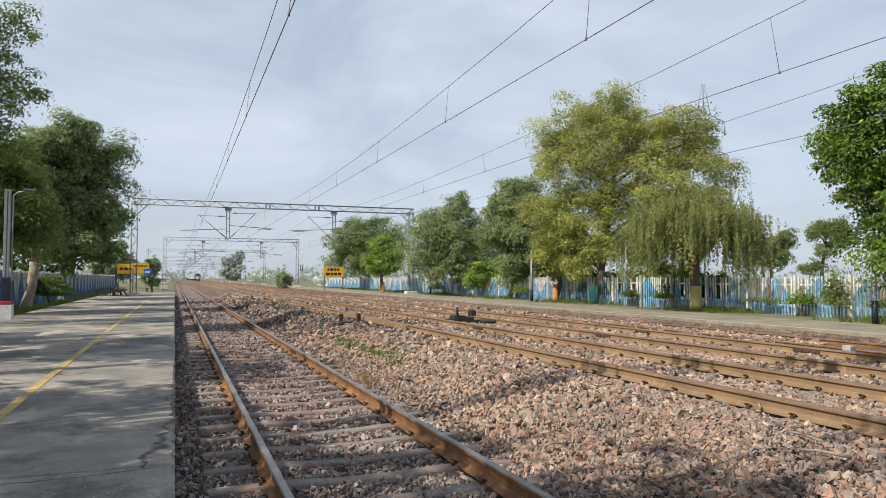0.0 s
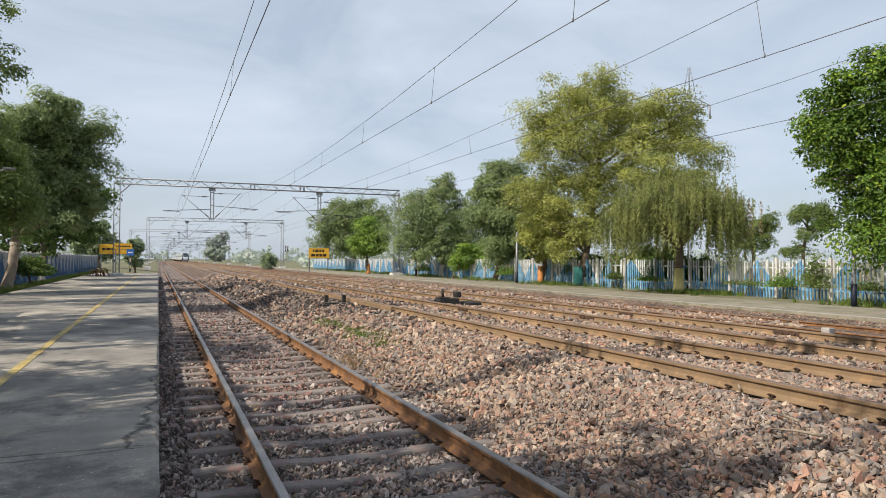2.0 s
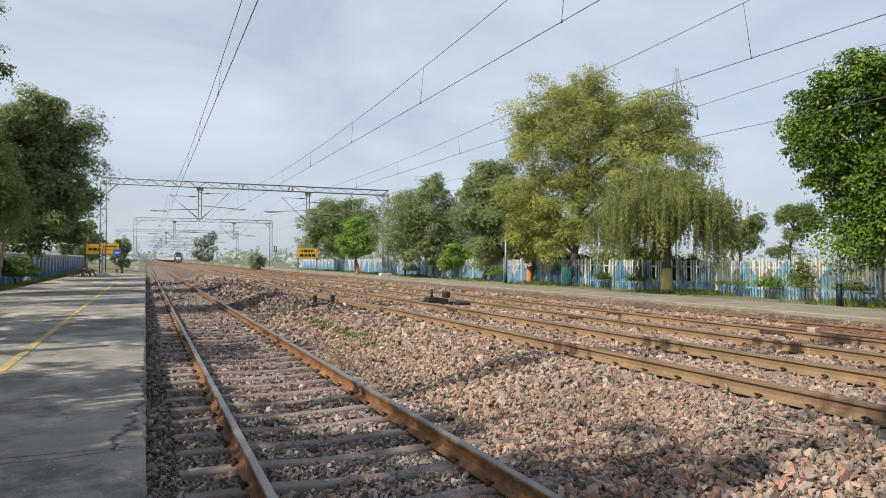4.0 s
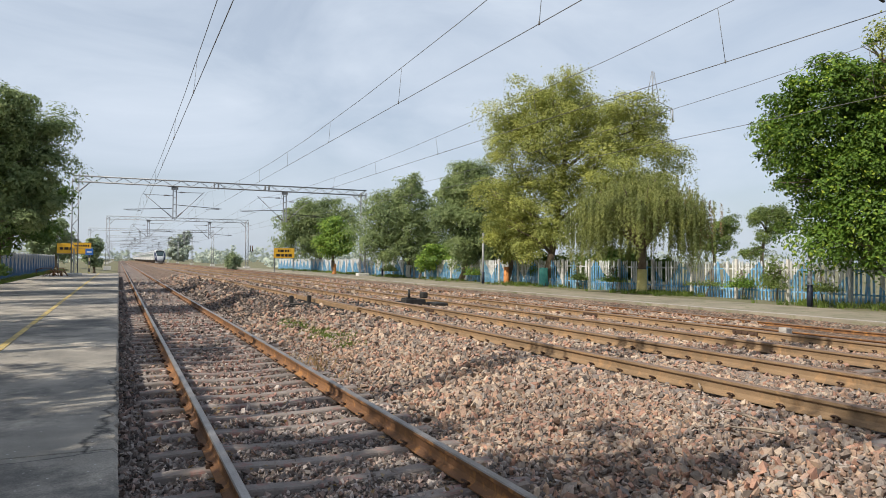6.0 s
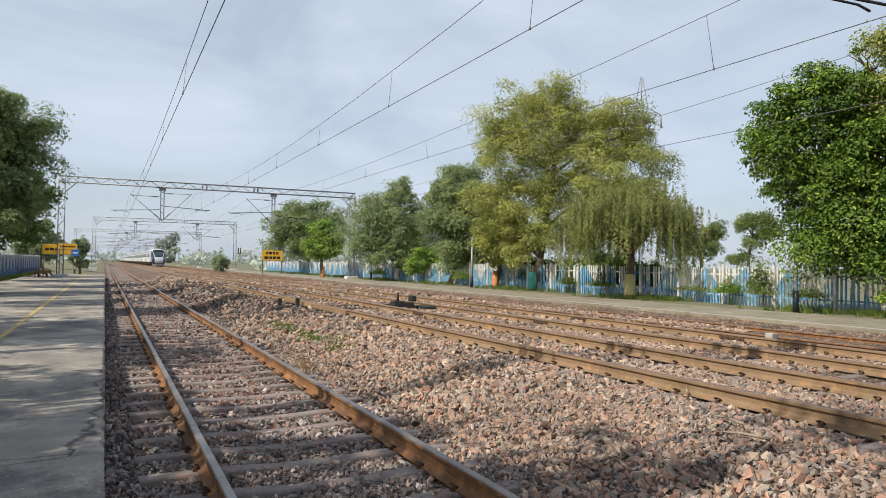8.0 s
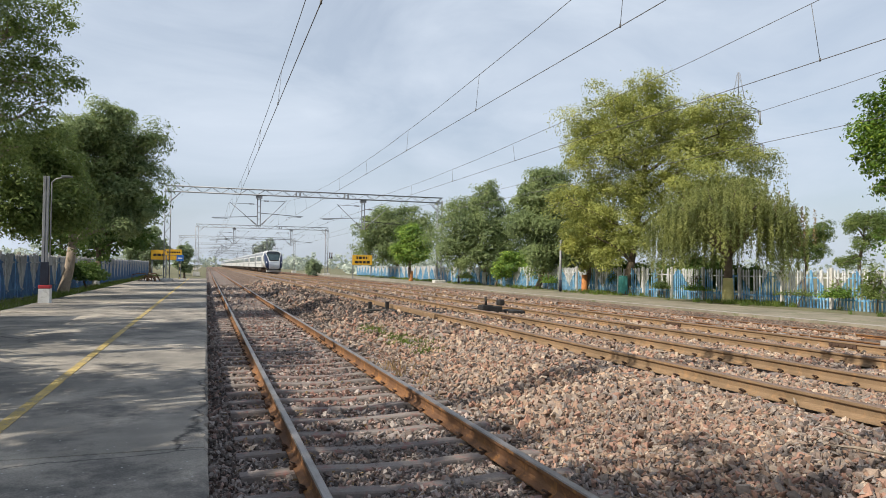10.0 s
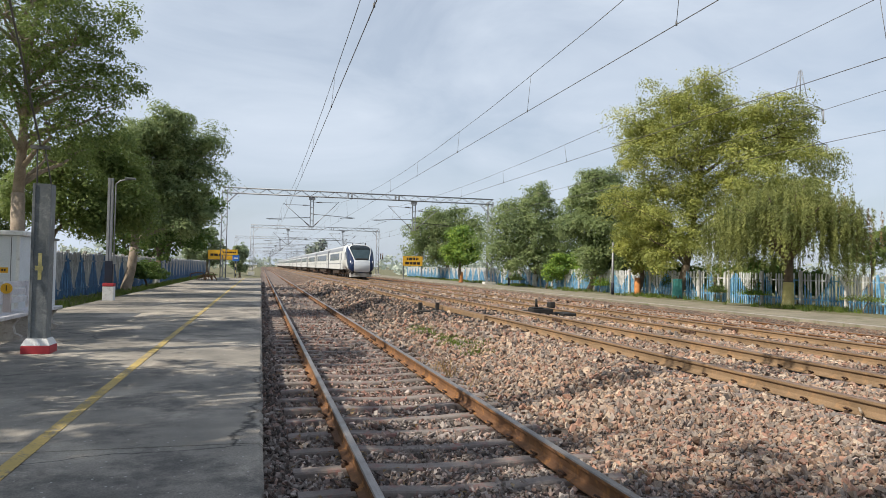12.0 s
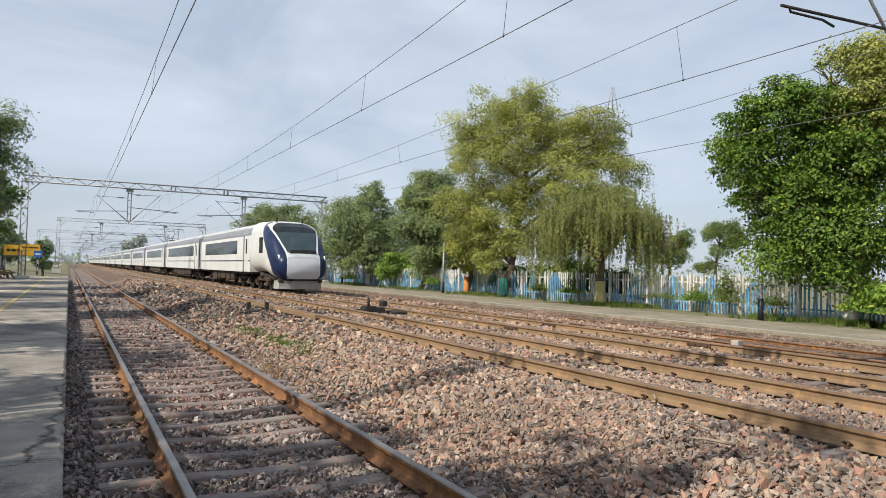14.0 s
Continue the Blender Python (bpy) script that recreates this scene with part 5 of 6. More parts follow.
    part("grille", box(-0.70, 0.70, 0.2, 0.52, 2.1, 2.3, 0.02), M_tbellows, cab, "black wiper recess")
    for sx in (-1, 1):
        part("headlight", tube([(sx * 1.24, 0.24, 1.62), (sx * 1.27, 0.40, 1.98)], [0.03, 0.05], 10), M_tlamp, cab, "slim headlight in a blue cheek")
        lo, hi = sorted((sx * 1.59, sx * 1.635))
        part("cab_window", box(lo, hi, 2.5, 3.3, 2.1, 3.0, 0.02), M_tglass, cab, "dark cab side window")
        part("roof_camera", tube([(sx * 0.75, 3.0, 3.9), (sx * 0.75, 3.0, 4.16)], [0.05, 0.07], 8), M_iron, cab)


def pantograph(parent, y):
    bm = bmesh.new()
    add_box(bm, -0.6, 0.6, y - 0.9, y + 0.9, 4.1, 4.18)
    for s in (-0.35, 0.35):
        add_tube(bm, [(s, y + 0.8, 4.2), (s * 0.6, y - 0.7, 4.9)], 0.03, 6)
        add_tube(bm, [(s * 0.6, y - 0.7, 4.9), (s * 0.8, y + 0.3, 5.5)], 0.025, 6)
    add_tube(bm, [(-0.95, y + 0.3, 5.42), (-0.7, y + 0.3, 5.54), (0.7, y + 0.3, 5.54), (0.95, y + 0.3, 5.42)], 0.03, 6)
    part("pantograph", bm, M_iron, parent, "raised black pantograph on the roof")


def build_train():
    train = empty("train", pose(11.12, 36.9, 0.2), "white and blue passenger train with sloping nose and dark windows", "train")
    nose(train)
    bogie(train, 4.4)
    coach_parts(train, 5.4, 23.4, (9.2, 21.0), (6.5,), 1)
    y = 24.0
    for k in range(15):
        coach_parts(train, y, y + 23.3, (y + 3.0, y + 20.3), (y + 1.4, y + 21.9), k + 2)
        if k in (1, 6, 11):
            pantograph(train, y + 4)
        y += 23.9
    return train


train = build_train()
# ---- fences ----
def paling_mesh(h, w, t):
    bm = bmesh.new()
    lo = [bm.verts.new((x, y, -0.05)) for x, y in ((-t / 2, -w / 2), (t / 2, -w / 2), (t / 2, w / 2), (-t / 2, w / 2))]
    hi = [bm.verts.new((v.co.x, v.co.y, h - 0.07)) for v in lo]
    top = [bm.verts.new((x, 0, h)) for x in (-t / 2, t / 2)]
    for i in range(4):
        bm.faces.new((lo[i], lo[(i + 1) % 4], hi[(i + 1) % 4], hi[i]))
    bm.faces.new((hi[0], hi[1], top[1], top[0]))
    bm.faces.new((hi[2], hi[3], top[0], top[1]))
    bm.faces.new((hi[1], hi[2], top[1]))
    bm.faces.new((hi[3], hi[0], top[0]))
    bmesh.ops.recalc_face_normals(bm, faces=bm.faces)
    me = bpy.data.meshes.new("paling")
    bm.to_mesh(me)
    bm.free()
    return me


def build_fence(x, y0, y1, step, h, w, material, post_step, label, seed, post_mat):
    rnd = random.Random(seed)
    fence = empty("fence", pose(0, 0, 0), label, "fence")
    me = paling_mesh(h, w, 0.045)
    me.materials.append(material)
    n = int((y1 - y0) / step)
    rest = []
    for i in range(n):
        y = y0 + i * step + rnd.uniform(-0.02, 0.02)
        if rnd.random() < 0.035:
            continue
        lean = rnd.uniform(-1.6, 1.6) if rnd.random() < 0.85 else rnd.uniform(-6, 6)
        if i < 300:
            ob = mesh_part("paling", me, None, fence)
            ob.matrix_basis = pose(x + rnd.uniform(-0.008, 0.008), y, 0.06 + rnd.uniform(-0.05, 0.03), lean, 0, 0)
        else:
            rest.append((x, y, 0.06 + rnd.uniform(-0.05, 0.03), 0, 1))
    if rest:
        tagged(mesh_part("paling_rest", joined(me, rest, "paling_rest"), None, fence), kind="stuff")
    for z in (0.42, h - 0.32):
        part("fence_rail", box(x + 0.026, x + 0.075, y0, y1, z, z + 0.06), material, fence)
    y = y0
    post = bpy.data.meshes.new("fence_post")
    bm = box(-0.06, 0.06, -0.06, 0.06, -0.1, h + 0.08, 0.012)
    bm.to_mesh(post)
    bm.free()
    post.materials.append(post_mat)
    while y < min(y1, 90):
        ob = mesh_part("fence_post", post, None, fence)
        ob.matrix_basis = pose(x - 0.09, y, 0.05, rnd.uniform(-1, 1), 0, 0)
        y += post_step
    return fence


build_fence(24.4, 9.0, 118.0, 0.17, 1.62, 0.066, M_fence, 2.6, "white paling fence with faded blue painted triangles", 3, M_band_white)
build_fence(-7.3, 19.0, 100.0, 0.19, 1.85, 0.165, M_fence_left_shaded, 2.8, "tall paling fence painted with blue and white triangles", 5, M_precast)


# ---- writing ----
def lettering(name, words, size, m, material, parent):
    cu = bpy.data.curves.new(name, "FONT")
    cu.body, cu.size, cu.align_x, cu.align_y, cu.extrude = words, size, "CENTER", "CENTER", 0.002
    tmp = new(name + "_curve", cu)
    me = bpy.data.meshes.new_from_object(tmp.evaluated_get(bpy.context.evaluated_depsgraph_get()))
    bpy.data.objects.remove(tmp)
    me.materials.clear()
    ob = mesh_part(name, me, material, parent)
    ob.matrix_basis = m
    return ob


def bar_line(parent, x0, x1, y, z, h, seed, depth=0.004, along="x"):
    """A line of illegible writing as plain bars."""
    r = random.Random(seed)
    x = x0
    while x < x1 - 0.02:
        w = min(r.uniform(0.6, 1.6) * h, x1 - x)
        part("lettering_bar", box(x, x + w, y - depth, y, z - h / 2, z + h / 2), M_black, parent)
        x += w + h * 0.3


def station_board(x0, x1, y, z0, z1, label, lines, foot):
    thing = empty("station_board", pose(0, 0, 0), label, "sign")
    panel = part("panel", box(x0, x1, y, y + 0.06, z0, z1, 0.01), M_yellow, thing, "yellow painted panel")
    for k, x in enumerate((x0 + 0.12, x1 - 0.12)):
        part("post", box(x - 0.06, x + 0.06, y + 0.062, y + 0.16, foot, z1 + 0.05, 0.01), M_greypaint, thing)
    n = len(lines)
    for k, (a, b) in enumerate(lines):
        z = z1 - (z1 - z0) * (k + 0.6) / (n + 0.2)
        w = x1 - x0
        bar_line(panel, x0 + w * a, x0 + w * b, y - 0.001, z, (z1 - z0) * 0.26, k + int(x0 * 10))
    part("rim", box(x0 - 0.04, x1 + 0.04, y + 0.01, y + 0.055, z0 - 0.05, z0 - 0.002), M_greypaint, thing)
    return thing


station_board(17.6, 20.2, 88.0, 1.78, 3.02, "yellow station name board with black writing on posts", [(0.2, 0.8), (0.12, 0.88)], -0.1)
station_board(-5.3, -2.5, 75.0, 2.0, 2.95, "yellow station name board past the platform end", [(0.08, 0.5)], 0.0)
station_board(-3.9, -2.35, 73.0, 2.45, 3.0, "small yellow station board beside a blue plate", [(0.1, 0.9)], 0.0)


def blue_plate():
    thing = empty("sign_plate", pose(-2.45, 71.5, 0.1), "small blue sign plate on a striped post", "sign")
    part("plate", box(-0.32, 0.32, -0.03, 0.0, 1.75, 2.35, 0.01), M_signblue, thing)
    for k in range(6):
        part("post_band", box(-0.045, 0.045, 0.004, 0.08, -0.1 + k * 0.32, 0.22 + k * 0.32), M_black if k % 2 else M_band_yellow, thing)
    part("mark", box(-0.2, 0.2, -0.036, -0.032, 1.98, 2.1), M_white, thing)


blue_plate()


# ---- things on the near platform ----
def anchor_post():
    thing = empty("anchor_post", pose(-3.25, 11.8, PLAT_Z), "grey steel anchor post on a red and white base", "post")
    bm = bmesh.new()
    for s in (-1, 1):
        add_box(bm, s * 0.105 - 0.02, s * 0.105 + 0.02, -0.13, 0.13, 0.2, 2.55, 0.004)
    add_box(bm, -0.085, 0.085, -0.115, -0.095, 0.2, 2.55)
    part("post", bm, M_greypaint, thing)
    bm = bmesh.new()
    for z0, z1, a, b in ((0.0, 0.12, 0.2, 0.2), ):
        add_box(bm, -a, a, -b, b, z0 - 0.02, z1, 0.02)
    part("red_base", bm, M_red, thing, "red painted concrete base")
    bm = bmesh.new()
    lo = [bm.verts.new((x * 0.195, y * 0.195, 0.121)) for x, y in ((-1, -1), (1, -1), (1, 1), (-1, 1))]
    hi = [bm.verts.new((x * 0.145, y * 0.15, 0.22)) for x, y in ((-1, -1), (1, -1), (1, 1), (-1, 1))]
    for i in range(4):
        bm.faces.new((lo[i], lo[(i + 1) % 4], hi[(i + 1) % 4], hi[i]))
    bm.faces.new(hi)
    part("white_collar", bm, M_white, thing, "white painted sloping collar")
    part("yellow_mark", box(-0.02, 0.03, -0.1195, -0.1155, 1.1, 1.5), M_band_yellow, thing)
    part("yellow_dash", box(-0.06, 0.05, -0.1225, -0.12, 1.24, 1.31), M_band_yellow, thing)
    bm = bmesh.new()
    top = Vector((0.05, -4.6, 7.6))
    for s in (-0.1, 0.1):
        add_tube(bm, [(s, 0, 2.5), Vector((s * 0.5, -0.25, 3.1))], 0.012, 5)
    add_box(bm, -0.13, 0.13, -0.29, -0.23, 3.05, 3.1)
    add_tube(bm, [(0, -0.26, 3.08), top], 0.016, 6)
    part("guy_wire", bm, M_wire, thing, "dark guy wire to the portal head")


def lamp_post():
    thing = empty("lamp_post", pose(-5.3, 27.3, PLAT_Z), "grey platform lamp post with a white and red base", "lamp post")
    bm = bmesh.new()
    add_box(bm, -0.13, -0.04, -0.07, 0.07, 0.6, 4.4, 0.01)
    add_box(bm, -0.03, 0.05, -0.06, 0.06, 0.6, 4.4, 0.01)
    part("pole", bm, M_steel, thing)
    part("dark_band", box(-0.145, 0.115, -0.09, 0.09, 0.62, 1.42, 0.01), M_blue, thing, "dark blue painted band")
    part("white_base", box(-0.18, 0.18, -0.18, 0.18, -0.05, 0.5, 0.015), M_white, thing, "white painted concrete base")
    part("red_ring", box(-0.185, 0.185, -0.185, 0.185, 0.502, 0.62, 0.015), M_red, thing, "red painted ring")
    part("conduit", tube([(0.13, -0.03, 0.6), (0.13, -0.03, 3.9), (0.13, -0.03, 4.2), (0.28, -0.08, 4.32), (0.62, -0.2, 4.38)], 0.022, 6), M_steel, thing)
    part("lamp_head", box(0.45, 0.8, -0.26, -0.14, 4.36, 4.43, 0.015), M_greypaint, thing)
    part("switch_box", box(0.12, 0.24, -0.12, -0.05, 1.3, 1.6, 0.01), M_greypaint, thing)


def bench(y, label):
    thing = empty("bench", pose(-4.25, y, PLAT_Z), label, "bench", "benches on the platform")
    L = 1.95
    for k in range(2):
        part("seat_slab", box(-0.30 + k * 0.27, -0.04 + k * 0.27, 0, L, 0.40, 0.46, 0.012), M_bench, thing)
    for k in range(3):
        part("back_slat", box(-0.40 - k * 0.02, -0.35 - k * 0.02, 0.03, L - 0.03, 0.56 + k * 0.15, 0.68 + k * 0.15, 0.012), M_bench, thing)
    for yy in (0.3, L - 0.3):
        prof = [(-0.34, 0), (0.22, 0), (0.24, 0.07), (0.13, 0.12), (0.10, 0.24), (0.2, 0.395), (-0.32, 0.395), (-0.22, 0.24), (-0.24, 0.12)]
        part("leg", extrude_profile(prof, yy - 0.06, yy + 0.06), M_precast, thing, "grey cast concrete leg")
        part("back_post", extrude_profile([(-0.36, 0.3), (-0.30, 0.3), (-0.345, 0.98), (-0.395, 0.98)], yy - 0.045, yy + 0.045), M_bench, thing)
    return thing


M_bench = plain("lilac_white_bench_paint", (0.55, 0.53, 0.55), (0.7, 0.68, 0.69), 2.5, 50, 0.7, stain=(0.42, 0.4, 0.4))


def number_marker():
    thing = empty("number_marker", pose(-4.4, 14.04, PLAT_Z), "round yellow number plate on a pinkish post between benches", "sign")
    part("post", box(-0.06, 0.06, -0.04, 0.04, -0.02, 0.84, 0.01), plain("pale_pink_paint", (0.5, 0.42, 0.4), (0.62, 0.54, 0.5), 4, 50, 0.7), thing)
    disc = part("disc", tube([(0.0, -0.045, 0.88), (0.0, -0.065, 0.88)], 0.095, 24), M_yellow, thing)
    lettering("numeral", "1", 0.15, pose(0, -0.068, 0.88, 90, 0, 0), M_black, disc)


def cabin():
    thing = empty("cabin", pose(-5.25, 17.4, PLAT_Z), "pale grey-blue cabin with a flat roof and round yellow sign", "cabin")
    part("wall_box", box(-3.0, 0, 0, 1.25, 0, 1.93, 0.015), M_cabin, thing)
    part("roof_slab", box(-3.1, 0.1, -0.1, 1.32, 1.931, 2.04, 0.02), M_white, thing, "white flat roof slab")
    part("rear_box", box(-2.8, 0.05, 1.45, 2.75, 0, 1.9, 0.015), M_cabin, thing)
    part("rear_roof", box(-2.85, 0.1, 1.4, 2.8, 1.902, 1.96, 0.01), M_greypaint, thing)
    part("corner_trim", box(-0.05, 0.012, -0.012, 0.05, 0.02, 1.92, 0.004), M_white, thing)
    part("door_seam", box(-0.16, -0.145, -0.004, 0.0, 0.05, 1.9), M_greypaint, thing)
    disc = part("sign_disc", tube([(-0.55, -0.003, 1.42), (-0.55, -0.02, 1.42)], 0.17, 28), M_yellow, thing, "round yellow sign")
    lettering("sign_code", "L32", 0.17, pose(-0.55, -0.024, 1.42, 90, 0, 0), M_black, disc)
    strip = part("sign_strip", box(-1.15, -0.2, -0.012, -0.003, 1.1, 1.22), M_yellow, thing, "yellow strip with small black writing")
    bar_line(strip, -1.12, -0.24, -0.013, 1.16, 0.05, 4, 0.003)
    part("side_plate", box(0.052, 0.062, 1.7, 2.0, 1.15, 1.45), M_yellow, thing)
    part("vent_hood", box(-0.62, -0.45, -0.06, -0.003, 1.62, 1.67, 0.01), M_white, thing)
    part("tap", tube([(-0.55, -0.01, 0.75), (-0.55, -0.1, 0.75), (-0.55, -0.12, 0.68)], 0.02, 8), M_steel, thing)


def scrap_heap():
    thing = empty("scrap_frame", pose(-5.0, 61.0, 0.13), "rusty bent iron frames lying beside the platform end", "scrap")
    r = random.Random(6)
    for k in range(9):
        bm = bmesh.new()
        a = Vector((r.uniform(-1.6, 1.6), r.uniform(-1, 1), 0.03))
        b = Vector((r.uniform(-1.6, 1.6), r.uniform(-1, 1), 0.03))
        h = r.uniform(0.3, 0.9)
        add_tube(bm, [a, a + Vector((0, 0, h * 0.8)), a.lerp(b, 0.3) + Vector((0, 0, h)), a.lerp(b, 0.7) + Vector((0, 0, h)), b], 0.035, 6)
        part("bent_bar", bm, M_rail, thing)


anchor_post()
lamp_post()
bench(11.95, "lilac-white painted precast concrete bench with slatted back")
bench(14.2, "lilac-white painted precast concrete bench with slatted back")
number_marker()
cabin()
scrap_heap()


# ---- things beside the tracks ----
def point_lever(x, y, z, label, arms):
    thing = empty("point_mechanism", pose(x, y, z), label, "rail switch")
    part("base", box(-0.55, 0.55, -0.2, 0.2, -0.1, 0.03, 0.02), M_iron, thing)
    for a in arms:
        part("stub_post", box(a - 0.06, a + 0.06, -0.07, 0.07, 0.03, 0.32, 0.02), M_iron, thing)
    part("rod", tube([(-0.5, 0.12, 0.05), (1.2, 0.16, 0.06)], 0.025, 6), M_iron, thing)


def switch_box(x, y, z):
    thing = empty("point_machine", pose(x, y, z), "black point machine box with a counterweight lever", "rail switch")
    part("case", box(-0.42, 0.3, -0.25, 0.25, -0.1, 0.18, 0.03), M_iron, thing)
    part("lid", box(-0.40, -0.02, -0.22, 0.22, 0.181, 0.22, 0.02), M_iron, thing)
    part("weight", box(0.22, 0.42, -0.15, 0.15, 0.2, 0.4, 0.04), M_iron, thing, "rusty counterweight")
    part("lever", tube([(-0.2, 0, 0.2), (-0.22, 0, 0.5)], [0.05, 0.04], 8), M_iron, thing)
    part("slide_chair", box(0.55, 1.0, -0.5, 0.4, -0.12, 0.05, 0.03), M_iron, thing)


point_lever(5.35, 22.4, 0.1, "black switch stand with two stub posts", (-0.28, 0.3))
point_lever(3.75, 37.5, -0.12, "small black switch stand with two stub posts", (-0.25, 0.25))
switch_box(9.0, 21.5, 0.12)


def marker(x, y, z, h, w, label):
    thing = tagged(part("marker_stone", box(-w, w, -w * 0.7, w * 0.7, -0.15, h, 0.02), M_precast), label, "marker")
    thing.matrix_basis = pose(x, y, z, 0, 3, 12)


marker(13.55, 10.9, -0.2, 0.34, 0.13, "grey concrete marker block between tracks")
marker(13.4, 13.6, -0.2, 0.26, 0.10, "grey concrete marker block between tracks")


def stub_pole(x, y, h):
    thing = empty("fence_side_pole", pose(x, y, 0.08), "grey pole with a dark painted foot beside the fence", "pole")
    part("shaft", tube([(0, 0, -0.1), (0, 0, h)], [0.085, 0.07], 10), M_steel, thing)
    part("dark_foot", tube([(0, 0, 0), (0, 0, 0.75)], [0.1, 0.095], 10), M_blue, thing, "dark blue painted foot")


stub_pole(22.0, 16.7, 2.3)
stub_pole(22.4, 41.6, 3.4)
stub_pole(22.6, 62.0, 3.4)


def pylon(x, y):
    thing = empty("transmission_tower", pose(x, y, 0), "distant grey steel transmission tower above the trees", "tower")
    bm = bmesh.new()
    H = 31.0
    lv = [(0, 2.6), (10, 1.6), (20, 0.9), (27, 0.6), (31, 0.12)]
    for (z0, w0), (z1, w1) in zip(lv, lv[1:]):
        for sx, sy in ((-1, -1), (1, -1), (1, 1), (-1, 1)):
            add_tube(bm, [(sx * w0, sy * w0, z0), (sx * w1, sy * w1, z1)], 0.035, 4)
            add_tube(bm, [(sx * w0, sy * w0, z0), (-sy * w1, sx * w1, z1)], 0.018, 4)
    for z, o in ((25.5, 4.0), (20.5, 4.6)):
        for s in (-1, 1):
            add_tube(bm, [(0, 0, z + 1.3), (s * o, 0, z)], 0.06, 4)
            add_tube(bm, [(0, 0, z), (s * o, 0, z)], 0.05, 4)
            add_tube(bm, [(s * o, 0, z), (s * o, 0, z - 1.9)], 0.14, 6)
    part("lattice", bm, M_steel, thing)


pylon(74.0, 83.0)


# ---- grass and stones ----
def grass_mesh(name, spots, seed, h, per):
    r = np.random.RandomState(seed)
    spots = np.repeat(np.asarray(spots, float), per, 0)
    n = len(spots)
    base = spots + np.c_[r.normal(0, 0.07, (n, 2)), np.zeros(n)]
    a = r.uniform(0, 6.28, n)
    lean = r.uniform(0.1, 0.7, n)
    ht = h * r.uniform(0.4, 1.3, n)
    tip = base + np.stack([np.cos(a) * lean * ht, np.sin(a) * lean * ht, ht], 1)
    mid = base * 0.5 + tip * 0.5 + np.c_[np.zeros((n, 2)), ht * 0.12]
    w = np.stack([-np.sin(a), np.cos(a), np.zeros(n)], 1) * (0.004 + 0.02 * h)
    v = np.stack([base - w, base + w, mid + w * 0.8, tip, mid - w * 0.8], 1).reshape(-1, 3)
    return raw_mesh(name, v, np.arange(5 * n).reshape(n, 5))


def build_grass():
    r = np.random.RandomState(21)
    s = []
    for i in range(110):
        y = r.uniform(12.6, 19.0)
        x = 4.1 + r.normal(0, 0.16)
        s.append((x, y, float(bed(np.array(x), np.array(y))) - 0.01))
    tagged(mesh_part("grass_tuft", grass_mesh("grass_tuft", s, 1, 0.10, 22), L_grass), "thin green weeds growing in the ballast", "grass", kind="stuff")
    s = []
    for i in range(3600):
        y = 8 + 100 * r.rand() ** 1.6
        x = 24.3 - abs(r.normal(0, 0.8)) if r.rand() < 0.75 else r.uniform(21.7, 24.2)
        if wavy(np.array(x), np.array(y), 0.45, 14) + r.normal(0, 0.35) > 0.45:
            s.append((x, y, 0.04))
    tagged(mesh_part("verge_grass", grass_mesh("verge_grass", s, 2, 0.22, 22), L_grass), "rough green grass along the fence", "grass", kind="stuff")
    s = []
    for i in range(1800):
        y = 17 + 80 * r.rand() ** 1.4
        s.append((-5.7 - abs(r.normal(0.5, 0.6)), y, 0.08))
    tagged(mesh_part("verge_weeds", grass_mesh("verge_weeds", s, 3, 0.16, 6), L_grass), "green weeds between platform and fence", "grass", kind="stuff")


build_grass()


def stone_templates(k):
    r = random.Random(33)
    out = []
    for _ in range(k):
        bm = bmesh.new()
        fy, fz, sh = r.uniform(0.5, 0.95), r.uniform(0.3, 0.6), r.uniform(-0.5, 0.5)
        for i in range(8):
            x, y, z = ((i >> k & 1) * 2 - 1 + r.uniform(-0.62, 0.62) for k in range(3))
            bm.verts.new(((x + sh * y) * 0.72, y * fy * 0.75, (z + sh * x * 0.4) * fz * 0.75))
        bmesh.ops.convex_hull(bm, input=bm.verts[:])
        bmesh.ops.delete(bm, geom=[v for v in bm.verts if not v.link_faces], context="VERTS")
        bmesh.ops.triangulate(bm, faces=bm.faces[:])
        bm.verts.index_update()
        out.append((np.array([v.co for v in bm.verts]), np.array([[v.index for v in f.verts] for f in bm.faces])))
        bm.free()
    return out


def rotations(n, r):
    q = r.normal(0, 1, (n, 4))
    q /= np.linalg.norm(q, axis=1, keepdims=True)
    w, x, y, z = q.T
    return np.stack([np.stack([1 - 2 * (y * y + z * z), 2 * (x * y - z * w), 2 * (x * z + y * w)], 1), np.stack([2 * (x * y + z * w), 1 - 2 * (x * x + z * z), 2 * (y * z - x * w)], 1),
                     np.stack([2 * (x * z - y * w), 2 * (y * z + x * w), 1 - 2 * (x * x + y * y)], 1)], 1)


def stone_spots(r, x0, x1, y0, y1, density):
    n = int((x1 - x0) * (y1 - y0) * density)
    x, y = r.uniform(x0, x1, n), r.uniform(y0, y1, n)
    keep = x < 2.3 * y + 2.5
    for k, (cx, z) in enumerate(TRACKS):
        for s in (-1, 1):
            keep &= np.abs(x - cx - s * HALF) > (0.085 if k == 0 else 0.15)
        step = 0.65 if k == 0 else 0.6
        on = (np.abs(x - cx) < 1.36) & (np.abs((y + 3 + step / 2) % step - step / 2) < 0.12)
        bare = 0.30 if k == 0 else 0.6
        keep &= ~on | (r.rand(n) < bare)
    return x[keep], y[keep]


